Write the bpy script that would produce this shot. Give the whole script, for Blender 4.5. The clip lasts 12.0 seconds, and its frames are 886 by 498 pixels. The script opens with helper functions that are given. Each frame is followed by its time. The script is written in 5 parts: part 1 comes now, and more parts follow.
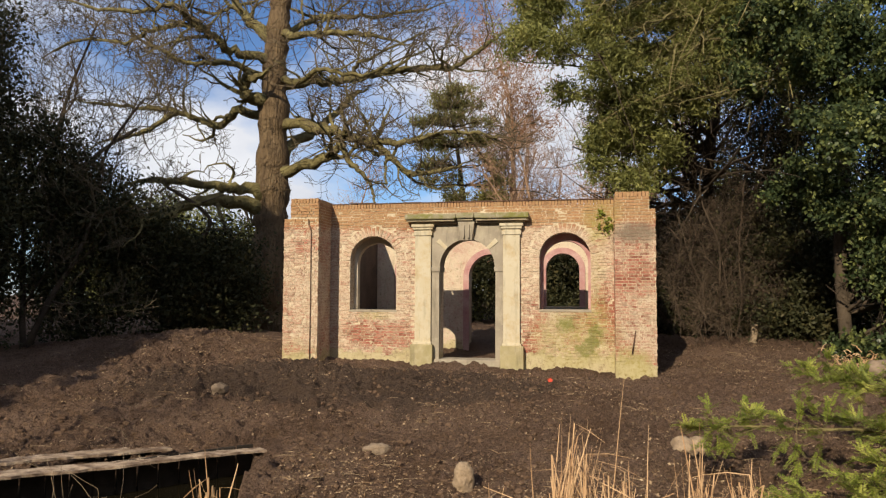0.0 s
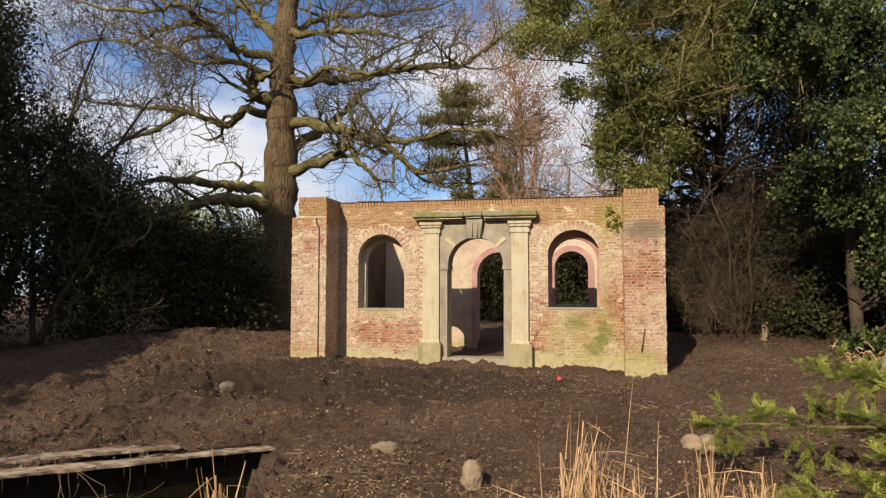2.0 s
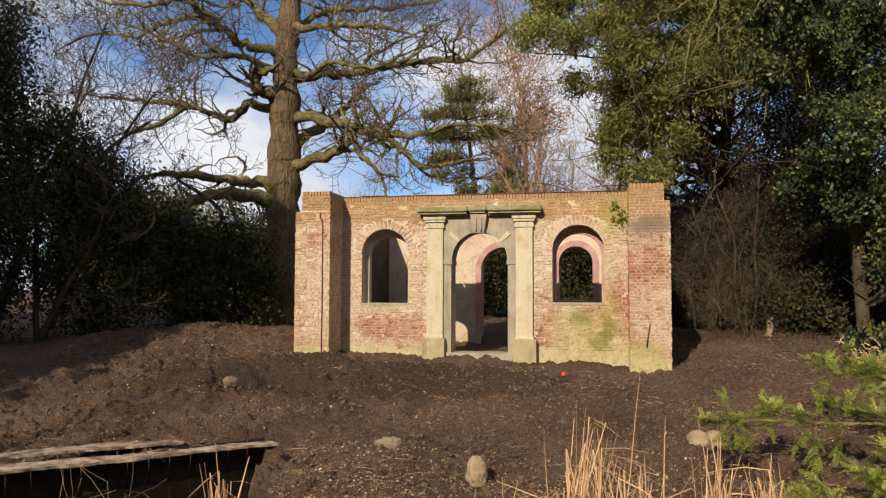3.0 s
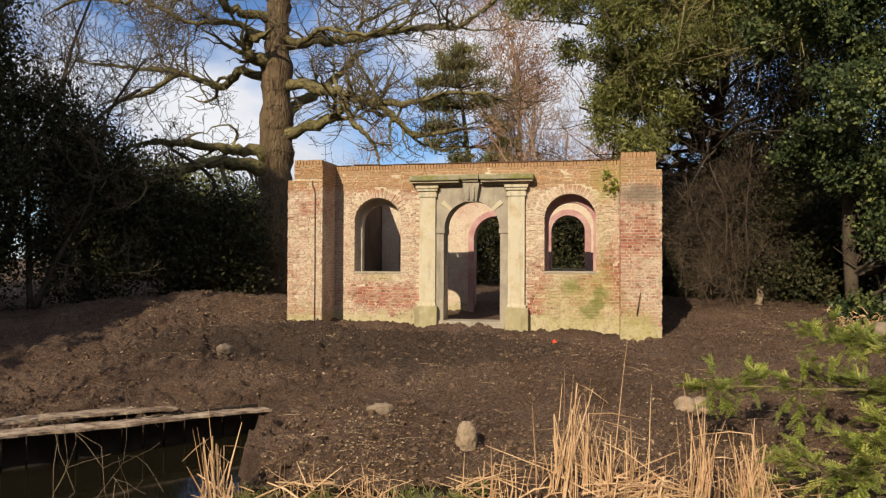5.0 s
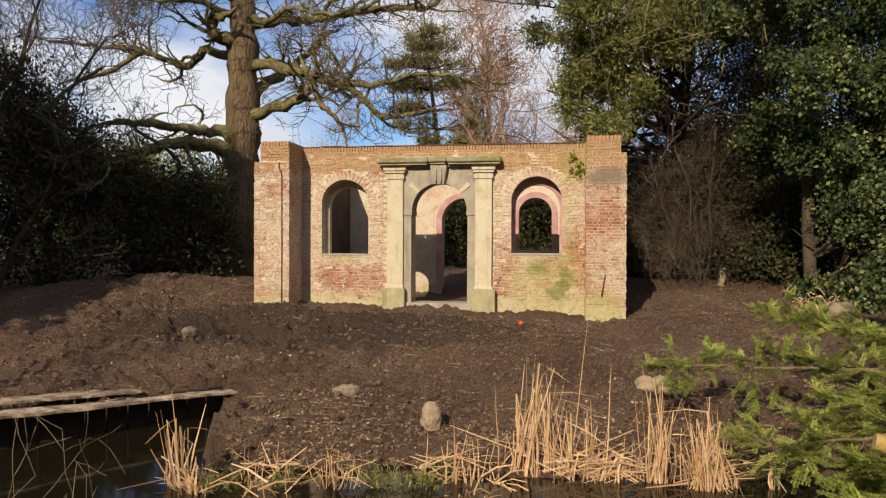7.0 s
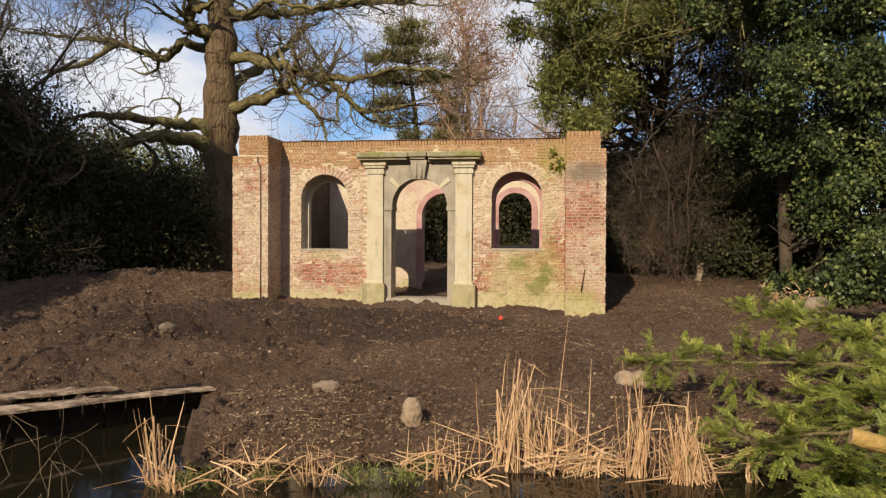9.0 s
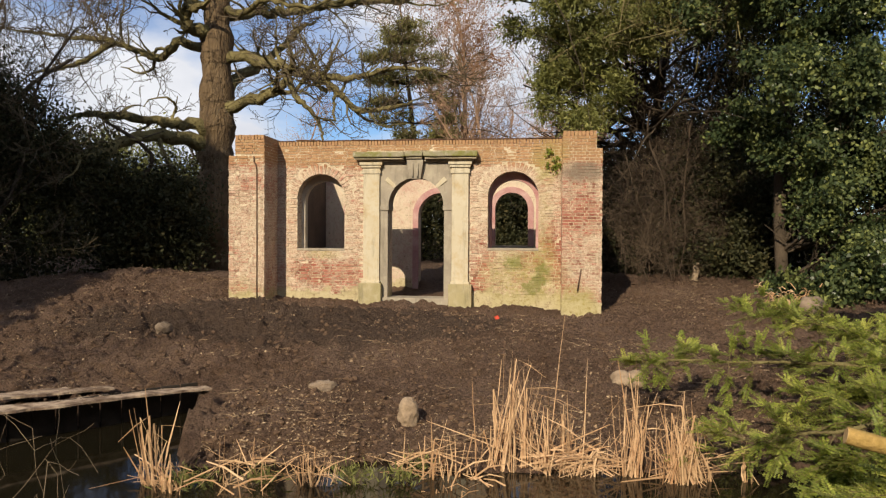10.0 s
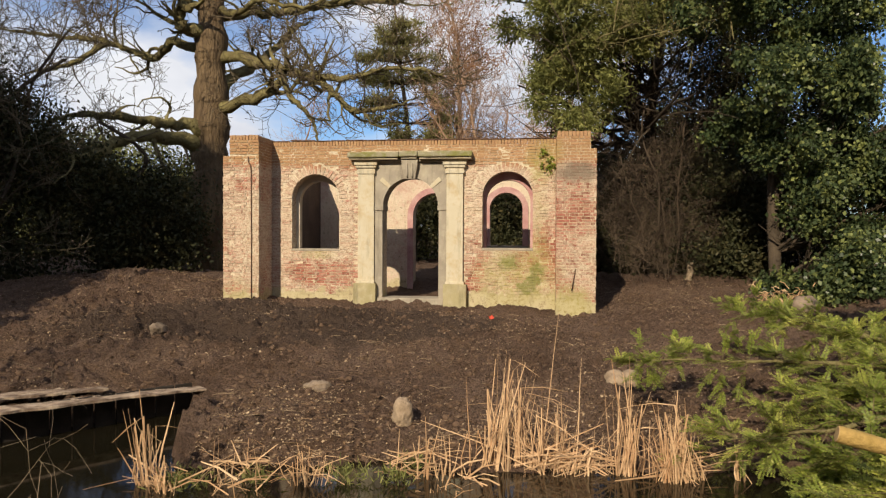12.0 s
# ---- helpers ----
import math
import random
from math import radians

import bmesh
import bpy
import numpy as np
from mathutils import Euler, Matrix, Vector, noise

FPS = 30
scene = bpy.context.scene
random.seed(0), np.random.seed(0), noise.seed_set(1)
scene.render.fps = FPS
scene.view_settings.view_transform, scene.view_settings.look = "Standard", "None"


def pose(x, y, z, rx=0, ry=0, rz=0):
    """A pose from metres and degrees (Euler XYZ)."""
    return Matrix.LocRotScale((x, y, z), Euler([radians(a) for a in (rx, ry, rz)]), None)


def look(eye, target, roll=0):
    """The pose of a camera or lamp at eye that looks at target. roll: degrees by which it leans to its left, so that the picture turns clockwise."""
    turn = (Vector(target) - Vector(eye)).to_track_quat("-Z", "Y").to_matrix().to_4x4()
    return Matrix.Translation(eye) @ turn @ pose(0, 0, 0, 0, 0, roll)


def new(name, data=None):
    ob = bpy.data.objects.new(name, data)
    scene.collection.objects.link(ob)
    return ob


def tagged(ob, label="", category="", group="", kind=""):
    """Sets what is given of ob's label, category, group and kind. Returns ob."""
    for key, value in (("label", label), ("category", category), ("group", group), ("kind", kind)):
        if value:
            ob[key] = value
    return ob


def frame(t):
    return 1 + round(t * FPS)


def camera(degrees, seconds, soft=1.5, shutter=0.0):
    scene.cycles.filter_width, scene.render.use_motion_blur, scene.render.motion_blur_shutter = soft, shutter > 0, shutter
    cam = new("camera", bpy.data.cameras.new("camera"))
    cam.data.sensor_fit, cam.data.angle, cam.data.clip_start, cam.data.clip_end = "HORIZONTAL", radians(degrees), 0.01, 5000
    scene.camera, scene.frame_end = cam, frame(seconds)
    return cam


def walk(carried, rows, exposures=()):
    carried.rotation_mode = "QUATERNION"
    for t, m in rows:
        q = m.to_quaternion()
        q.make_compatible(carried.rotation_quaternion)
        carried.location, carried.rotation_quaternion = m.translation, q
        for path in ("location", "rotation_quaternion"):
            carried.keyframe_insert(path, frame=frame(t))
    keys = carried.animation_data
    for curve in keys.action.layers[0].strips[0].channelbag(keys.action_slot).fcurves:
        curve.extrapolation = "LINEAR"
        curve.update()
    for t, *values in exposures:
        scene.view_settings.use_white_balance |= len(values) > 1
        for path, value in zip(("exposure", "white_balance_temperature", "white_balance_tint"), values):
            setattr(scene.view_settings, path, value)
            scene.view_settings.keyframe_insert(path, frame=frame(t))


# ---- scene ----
# ---- camera and walk ----
# seconds, place, yaw, pitch, roll
PATH = [
    (0.0, -0.060, -0.033, 1.622, 0.31, 3.59, -0.28),
    (0.5, -0.057, -0.032, 1.618, 0.54, 3.59, -0.28),
    (1.0, -0.051, -0.026, 1.612, 0.77, 3.60, -0.26),
    (1.5, -0.048, -0.010, 1.606, 0.92, 3.59, -0.20),
    (2.0, -0.046, 0.018, 1.599, 0.98, 3.52, -0.14),
    (2.5, -0.056, 0.054, 1.594, 1.06, 3.33, -0.15),
    (3.0, -0.068, 0.088, 1.598, 1.21, 3.14, -0.22),
    (5.0, -0.020, 0.042, 1.586, 0.79, 0.79, -0.26),
    (5.5, 0.013, 0.011, 1.584, 0.25, 0.09, -0.35),
    (6.0, 0.042, -0.022, 1.584, -0.34, -0.32, -0.33),
    (6.5, 0.057, -0.035, 1.586, -0.81, -0.49, -0.21),
    (7.0, 0.051, -0.018, 1.591, -1.46, -0.58, -0.26),
    (7.5, 0.046, -0.005, 1.592, -2.02, -0.73, -0.34),
    (9.5, 0.036, 0.007, 1.605, -3.19, -1.00, -0.32),
    (10.0, 0.036, 0.003, 1.605, -3.30, -1.01, -0.35),
    (10.5, 0.035, 0.004, 1.603, -3.38, -1.03, -0.36),
    (11.0, 0.037, -0.009, 1.604, -3.46, -0.99, -0.33),
    (11.5, 0.044, -0.013, 1.605, -3.51, -1.02, -0.36),
    (12.0, 0.047, -0.015, 1.607, -3.67, -1.01, -0.28),
]
cam = camera(61.14, 12.0, soft=1.3)
walk(cam, [(t, pose(x, y, z, 90 + p, r, a)) for t, x, y, z, a, p, r in PATH])

# ---- world, sun, exposure ----
SUN_AZ, SUN_EL = 204.0, 30.0   # degrees clockwise from +Y, degrees up
scene.view_settings.exposure = 0.13


def make_world():
    w = bpy.data.worlds.new("sky")
    scene.world = w
    w.use_nodes = True
    nt = w.node_tree
    nt.nodes.clear()
    out, bg = nt.nodes.new("ShaderNodeOutputWorld"), nt.nodes.new("ShaderNodeBackground")
    sky = nt.nodes.new("ShaderNodeTexSky")
    sky.sky_type, sky.sun_disc = "NISHITA", False
    sky.sun_elevation, sky.sun_rotation = radians(SUN_EL), radians(SUN_AZ)
    sky.air_density, sky.dust_density, sky.ozone_density = 1.0, 0.4, 2.5
    co, mp = nt.nodes.new("ShaderNodeTexCoord"), nt.nodes.new("ShaderNodeMapping")
    mp.inputs["Scale"].default_value = (1.0, 1.0, 1.9)
    mp.inputs["Location"].default_value = (0.35, 0.0, 0.12)
    nz = nt.nodes.new("ShaderNodeTexNoise")
    nz.inputs["Scale"].default_value, nz.inputs["Detail"].default_value, nz.inputs["Roughness"].default_value = 3.2, 7, 0.52
    rp = nt.nodes.new("ShaderNodeValToRGB")
    rp.color_ramp.elements[0].position, rp.color_ramp.elements[1].position = 0.40, 0.57
    nz2 = nt.nodes.new("ShaderNodeTexNoise")
    nz2.inputs["Scale"].default_value, nz2.inputs["Detail"].default_value = 5.0, 5
    cl = nt.nodes.new("ShaderNodeValToRGB")
    cl.color_ramp.elements[0].position, cl.color_ramp.elements[1].position = 0.3, 0.68
    cl.color_ramp.elements[0].color = (6.6, 6.9, 7.8, 1)
    cl.color_ramp.elements[1].color = (9.6, 9.7, 10.1, 1)
    tint = nt.nodes.new("ShaderNodeMix")
    tint.data_type, tint.blend_type = "RGBA", "MULTIPLY"
    tint.inputs[0].default_value = 1.0
    tint.inputs[7].default_value = (0.83, 1.0, 1.26, 1)
    mx = nt.nodes.new("ShaderNodeMix")
    mx.data_type = "RGBA"
    L = nt.links.new
    L(co.outputs["Generated"], mp.inputs["Vector"])
    L(mp.outputs[0], nz.inputs["Vector"])
    L(mp.outputs[0], nz2.inputs["Vector"])
    L(nz.outputs[0], rp.inputs[0])
    L(nz2.outputs[0], cl.inputs[0])
    L(sky.outputs[0], tint.inputs[6])
    L(rp.outputs[0], mx.inputs[0])
    L(tint.outputs[2], mx.inputs[6])
    L(cl.outputs[0], mx.inputs[7])
    L(mx.outputs[2], bg.inputs["Color"])
    bg.inputs["Strength"].default_value = 0.086
    L(bg.outputs[0], out.inputs["Surface"])


make_world()
sun_data = bpy.data.lights.new("sun", "SUN")
sun_data.energy, sun_data.angle, sun_data.color = 5.0, radians(0.5), (1.0, 0.865, 0.65)
sun = new("sun", sun_data)
_a, _e = radians(SUN_AZ), radians(SUN_EL)
sun.matrix_world = look((math.sin(_a) * math.cos(_e) * 60, math.cos(_a) * math.cos(_e) * 60, math.sin(_e) * 60), (0, 0, 0))

# ---- plan ----
TURN = -11.0                         # the facade's turn about z
ORIGIN = (0.416, 17.70, 0.0)         # middle of the doorway, on the front face of the wall
B = pose(*ORIGIN, 0, 0, TURN)
DEPTH = 4.0                          # from the front face to the inner face of the back wall
THICK = 0.50
WATER = -0.90


# ---- materials ----
class Nodes:
    """A material's node tree with short calls."""

    def __init__(self, name, rough=0.9, spec=0.3):
        self.mat = bpy.data.materials.new(name)
        self.mat.use_nodes = True
        self.nt = self.mat.node_tree
        self.bsdf = self.nt.nodes["Principled BSDF"]
        self.bsdf.inputs["Roughness"].default_value = rough
        self.bsdf.inputs["Specular IOR Level"].default_value = spec
        self.pos = self.n("ShaderNodeNewGeometry").outputs["Position"]
        self.island = self.pos.node.outputs["Random Per Island"]

    def n(self, kind):
        return self.nt.nodes.new(kind)

    def put(self, socket, value):
        if isinstance(value, bpy.types.NodeSocket):
            self.nt.links.new(value, socket)
        elif isinstance(value, tuple) and len(value) == 3 and socket.type == "RGBA":
            socket.default_value = (*value, 1)
        else:
            socket.default_value = value

    def noise(self, scale, detail=4, rough=0.55, vec=None, out=0):
        k = self.n("ShaderNodeTexNoise")
        self.put(k.inputs["Vector"], vec or self.pos)
        k.inputs["Scale"].default_value, k.inputs["Detail"].default_value, k.inputs["Roughness"].default_value = scale, detail, rough
        return k.outputs[out]

    def ramp(self, fac, *stops):
        k = self.n("ShaderNodeValToRGB")
        e = k.color_ramp.elements
        while len(e) < len(stops):
            e.new(0.5)
        for el, (p, c) in zip(e, stops):
            el.position = p
            el.color = (c, c, c, 1) if isinstance(c, (int, float)) else (*c, 1)
        self.put(k.inputs[0], fac)
        return k.outputs[0]

    def mix(self, fac, a, b, blend="MIX"):
        k = self.n("ShaderNodeMix")
        k.data_type, k.blend_type = "RGBA", blend
        self.put(k.inputs[0], fac), self.put(k.inputs[6], a), self.put(k.inputs[7], b)
        return k.outputs[2]

    def math(self, op, a, b=0.0, clamp=False):
        k = self.n("ShaderNodeMath")
        k.operation, k.use_clamp = op, clamp
        self.put(k.inputs[0], a), self.put(k.inputs[1], b)
        return k.outputs[0]

    def local(self):
        """Places along the facade: x along it, y into the building, z up."""
        k = self.n("ShaderNodeMapping")
        k.vector_type = "TEXTURE"
        k.inputs["Location"].default_value, k.inputs["Rotation"].default_value = ORIGIN, (0, 0, radians(TURN))
        self.put(k.inputs["Vector"], self.pos)
        return k.outputs[0]

    def split(self, vec):
        k = self.n("ShaderNodeSeparateXYZ")
        self.put(k.inputs[0], vec)
        return k.outputs

    def scaled(self, vec, x, y, z):
        k = self.n("ShaderNodeMapping")
        k.inputs["Scale"].default_value = (x, y, z)
        self.put(k.inputs["Vector"], vec)
        return k.outputs[0]

    def spot(self, xyz, x, z, rx, rz):
        """1 at (x, z) of the facade, falling to 0 at the ellipse rx, rz."""
        dx = self.math("DIVIDE", self.math("SUBTRACT", xyz[0], x), rx)
        dz = self.math("DIVIDE", self.math("SUBTRACT", xyz[2], z), rz)
        d = self.math("ADD", self.math("MULTIPLY", dx, dx), self.math("MULTIPLY", dz, dz))
        return self.math("SUBTRACT", 1.0, d, clamp=True)

    def bump(self, height, strength=0.4, dist=0.01):
        k = self.n("ShaderNodeBump")
        k.inputs["Strength"].default_value, k.inputs["Distance"].default_value = strength, dist
        self.put(k.inputs["Height"], height)
        self.put(self.bsdf.inputs["Normal"], k.outputs[0])

    def done(self, color):
        self.put(self.bsdf.inputs["Base Color"], color)
        return self.mat


def masonry(name, kind):
    """Old brick with lime-wash remains, moss and a plastered foot; kind: brick, mortar, inner."""
    k = Nodes(name, 0.92, 0.2)
    loc = k.local()
    xyz = k.split(loc)
    big, mid, fine, small = k.noise(0.85, 3, 0.6), k.noise(3.2, 5, 0.65), k.noise(38, 3, 0.6), k.noise(13, 6, 0.72)
    if kind == "brick":
        info = k.n("ShaderNodeObjectInfo").outputs["Random"]
        rnd = k.math("FRACT", k.math("ADD", k.island, info))
        col = k.ramp(rnd, (0.0, (0.17, 0.062, 0.045)), (0.25, (0.33, 0.110, 0.078)), (0.5, (0.41, 0.150, 0.112)), (0.75, (0.43, 0.205, 0.145)), (1.0, (0.36, 0.23, 0.155)))
        col = k.mix(k.ramp(fine, (0.35, 0.0), (0.7, 0.45)), col, (0.30, 0.13, 0.08))
    elif kind == "inner":
        col = k.mix(k.ramp(mid, (0.35, 0.0), (0.65, 1.0)), (0.44, 0.27, 0.21), (0.58, 0.44, 0.35))
    else:
        col = k.mix(k.ramp(mid, (0.35, 0.0), (0.65, 1.0)), (0.52, 0.43, 0.29), (0.66, 0.57, 0.42))
    # buff brickwork of the rebuilt top
    top = k.ramp(k.math("MULTIPLY", k.math("SUBTRACT", xyz[2], 3.05), 2.0), (0.1, 0.0), (0.6, 1.0))
    if kind == "brick":
        col = k.mix(k.math("MULTIPLY", top, 0.75), col, (0.41, 0.27, 0.13))
    # lime wash left over the bricks
    wash = k.math("ADD", k.math("MULTIPLY", big, 0.48), k.math("ADD", k.math("MULTIPLY", mid, 0.28), k.math("MULTIPLY", small, 0.60)))
    redder = k.math("ADD", k.math("MULTIPLY", k.spot(xyz, -2.2, 0.75, 1.3, 0.4), 0.13), k.math("MULTIPLY", k.spot(xyz, 3.65, 1.55, 0.7, 1.5), 0.12))
    redder = k.math("ADD", redder, k.math("MULTIPLY", k.spot(xyz, 1.45, 1.0, 0.5, 1.4), 0.12))
    redder = k.math("MULTIPLY", k.math("ADD", redder, k.math("MULTIPLY", top, 0.22)), k.math("LESS_THAN", xyz[1], 1.0))
    whiter = k.math("ADD", k.math("MULTIPLY", k.spot(xyz, 2.2, 2.7, 1.3, 1.3), 0.12), k.math("MULTIPLY", k.spot(xyz, -2.5, 1.9, 1.2, 1.4), 0.07))
    wash = k.math("ADD", k.math("SUBTRACT", wash, redder), whiter)
    cover = k.ramp(wash, (0.565, 0.0), (0.70, 0.88))
    if kind == "brick":
        cover = k.math("MULTIPLY", cover, k.math("ADD", 0.72, k.math("MULTIPLY", k.math("FRACT", k.math("MULTIPLY", rnd, 7.31)), 0.33)), clamp=True)
    cream = k.mix(k.noise(6.0, 4), (0.66, 0.575, 0.445), (0.55, 0.445, 0.315))
    col = k.mix(cover, col, cream)
    if kind != "inner":
        pits = k.noise(21, 6, 0.8, k.scaled(loc, 0.7, 1.0, 1.5))
        col = k.mix(k.ramp(pits, (0.51, 0.0), (0.60, 0.72)), col, (0.24, 0.115, 0.075))
    # plastered foot
    foot = k.math("SUBTRACT", k.math("ADD", 0.36, k.math("MULTIPLY", k.math("SUBTRACT", mid, 0.5), 1.1)), xyz[2])
    foot = k.ramp(foot, (0.02, 0.0), (0.12, 0.85))
    base = k.mix(k.noise(4.0, 4), (0.54, 0.46, 0.31), (0.36, 0.31, 0.14))
    base = k.mix(k.ramp(small, (0.50, 0.0), (0.64, 0.55)), base, (0.24, 0.185, 0.095))
    col = k.mix(foot, col, base)
    col = k.mix(k.ramp(small, (0.56, 0.0), (0.70, 0.75)), col, (0.16, 0.085, 0.05))
    # moss and yellow-green algae
    moss = k.math("ADD", k.spot(xyz, 2.5, 0.7, 1.35, 1.0), k.math("MULTIPLY", k.spot(xyz, 3.1, 3.4, 0.6, 0.7), 0.9))
    moss = k.math("ADD", moss, k.math("MULTIPLY", k.spot(xyz, -3.9, 0.25, 0.7, 0.6), 0.6))
    moss = k.math("ADD", moss, k.math("MULTIPLY", k.spot(xyz, 3.8, 0.1, 0.6, 0.6), 0.9))
    moss = k.math("ADD", moss, k.math("MULTIPLY", k.spot(xyz, -2.25, 1.16, 0.65, 0.20), 0.8))
    moss = k.math("ADD", moss, k.math("MULTIPLY", k.spot(xyz, 3.0, 1.9, 0.35, 1.6), 0.6))
    mfac = k.ramp(k.math("MULTIPLY", moss, k.math("ADD", 0.25, mid)), (0.20, 0.0), (0.75, 0.75))
    mfac = k.math("MULTIPLY", mfac, k.ramp(small, (0.36, 0.25), (0.6, 1.0)))
    col = k.mix(mfac, col, (0.33, 0.285, 0.085))
    tuft = k.math("ADD", k.spot(xyz, 2.30, 0.98, 0.42, 0.34), k.math("ADD", k.spot(xyz, 2.72, 0.42, 0.50, 0.30), k.spot(xyz, 2.95, 0.80, 0.30, 0.36)))
    tuft = k.ramp(k.math("MULTIPLY", tuft, k.noise(7.0, 6, 0.75)), (0.30, 0.0), (0.46, 0.7))
    col = k.mix(tuft, col, (0.15, 0.165, 0.035))
    # darker grey-brown patch below the rebuilt top of the pier
    grey_patch = k.math("MULTIPLY", k.spot(xyz, 3.8, 3.0, 0.75, 0.34), k.math("ADD", 0.35, mid))
    col = k.mix(k.ramp(grey_patch, (0.30, 0.0), (0.75, 0.75)), col, (0.17, 0.135, 0.10))
    # dark weather stains in streaks
    streak = k.noise(2.6, 5, 0.7, k.scaled(loc, 2.5, 2.5, 0.5))
    col = k.mix(k.ramp(streak, (0.55, 0.0), (0.78, 0.5)), col, (0.13, 0.10, 0.06))
    k.bump(k.math("ADD", k.noise(55, 4), k.math("MULTIPLY", k.noise(9, 3), 0.8)), 0.7, 0.012)
    return k.done(col)


def stone_material(name, a, b, c, stain=0.5):
    k = Nodes(name, 0.88, 0.25)
    loc = k.local()
    col = k.mix(k.ramp(k.noise(1.7, 4), (0.35, 0.0), (0.65, 1.0)), a, b)
    col = k.mix(k.ramp(k.noise(4.5, 6, 0.7), (0.5, 0.0), (0.72, 0.75)), col, c)
    col = k.mix(k.ramp(k.noise(2.4, 5, 0.7, k.scaled(loc, 3, 3, 0.45)), (0.52, 0.0), (0.75, stain)), col, (0.10, 0.085, 0.06))
    k.bump(k.math("ADD", k.noise(70, 4), k.noise(12, 4)), 0.45, 0.008)
    return k.done(col)


def mossy_stone():
    k = Nodes("mossy_cornice_stone", 0.9, 0.2)
    col = k.mix(k.noise(2.2, 4), (0.36, 0.32, 0.22), (0.20, 0.18, 0.12))
    col = k.mix(k.ramp(k.noise(3.0, 6, 0.7), (0.42, 0.0), (0.58, 0.95)), col, (0.19, 0.185, 0.055))
    col = k.mix(k.ramp(k.noise(9.0, 5, 0.7), (0.55, 0.0), (0.7, 0.7)), col, (0.50, 0.46, 0.36))
    k.bump(k.noise(30, 5), 0.6, 0.012)
    return k.done(col)


def simple(name, a, b, scale, rough=0.85, bump=0.4, fine=60, spec=0.3, stretch=(1, 1, 1), spread=0.35, by_island=False, relief=0.02):
    k = Nodes(name, rough, spec)
    v = k.scaled(k.pos, *stretch)
    fac = k.ramp(k.noise(scale, 5, 0.6, v), (0.5 - spread / 2, 0.0), (0.5 + spread / 2, 1.0))
    if by_island:
        one = k.math("FRACT", k.math("ADD", k.island, k.n("ShaderNodeObjectInfo").outputs["Random"]))
        fac = k.math("ADD", k.math("MULTIPLY", fac, 0.4), k.math("MULTIPLY", one, 0.6))
    col = k.mix(fac, a, b)
    col = k.mix(k.ramp(k.noise(fine, 3, 0.6, v), (0.4, 0.0), (0.75, 0.35)), col, tuple(q * 0.45 for q in a))
    if bump:
        k.bump(k.math("ADD", k.noise(fine, 4, 0.6, v), k.noise(scale * 3, 3, 0.5, v)), bump, relief)
    return k.done(col)


def leaf_material(name, dark, light, pale, gloss=0.45, through_leaf=0.35):
    k = Nodes(name, gloss, 0.2)
    col = k.ramp(k.island, (0.0, dark), (0.35, tuple((a + b) / 2 for a, b in zip(dark, light))), (0.8, light), (1.0, pale))
    col = k.mix(k.ramp(k.noise(0.7, 3), (0.38, 0.0), (0.60, 0.6)), col, dark)
    col = k.mix(k.ramp(k.noise(1.7, 3), (0.54, 0.0), (0.66, 0.6)), col, pale)
    k.put(k.bsdf.inputs["Base Color"], col)
    tr = k.n("ShaderNodeBsdfTranslucent")
    k.put(tr.inputs["Color"], col)
    ms = k.n("ShaderNodeMixShader")
    ms.inputs[0].default_value = through_leaf
    out = k.nt.nodes["Material Output"]
    k.nt.links.new(k.bsdf.outputs[0], ms.inputs[1])
    k.nt.links.new(tr.outputs[0], ms.inputs[2])
    k.nt.links.new(ms.outputs[0], out.inputs["Surface"])
    return k.mat


def soil_material():
    k = Nodes("dug_soil", 0.95, 0.15)
    xyz = k.split(k.pos)
    col = k.mix(k.ramp(k.noise(0.55, 4), (0.38, 0.0), (0.62, 1.0)), (0.130, 0.080, 0.055), (0.220, 0.144, 0.103))
    col = k.mix(k.ramp(k.noise(5.0, 6, 0.7), (0.45, 0.0), (0.7, 0.8)), col, (0.245, 0.160, 0.114))
    col = k.mix(k.ramp(k.noise(1.6, 5, 0.7), (0.5, 0.0), (0.68, 0.6)), col, (0.19, 0.114, 0.066))
    # darker, damper soil thrown up from the digging
    dx, dy = k.math("DIVIDE", k.math("ADD", xyz[0], 2.2), 5.2), k.math("DIVIDE", k.math("SUBTRACT", xyz[1], 14.9), 2.3)
    dug = k.math("SUBTRACT", 1.0, k.math("ADD", k.math("MULTIPLY", dx, dx), k.math("MULTIPLY", dy, dy)))
    dug = k.ramp(k.math("ADD", dug, k.math("MULTIPLY", k.math("SUBTRACT", k.noise(1.3, 5, 0.65), 0.5), 2.2)), (0.15, 0.0), (0.5, 0.7))
    col = k.mix(dug, col, (0.070, 0.051, 0.040))
    col = k.mix(k.ramp(k.noise(34, 5, 0.7), (0.46, 0.0), (0.62, 0.65)), col, (0.045, 0.029, 0.020))
    chips = k.n("ShaderNodeTexVoronoi")
    k.put(chips.inputs["Vector"], k.pos)
    chips.inputs["Scale"].default_value = 26
    spot = k.ramp(chips.outputs["Distance"], (0.10, 1.0), (0.20, 0.0))
    spot = k.math("MULTIPLY", spot, k.ramp(k.noise(2.0, 5, 0.7), (0.5, 0.0), (0.64, 0.8)))
    col = k.mix(spot, col, (0.33, 0.23, 0.13))
    k.bump(k.math("ADD", k.noise(16, 6, 0.75), k.math("MULTIPLY", k.noise(55, 4), 0.5)), 1.0, 0.13)
    return k.done(col)


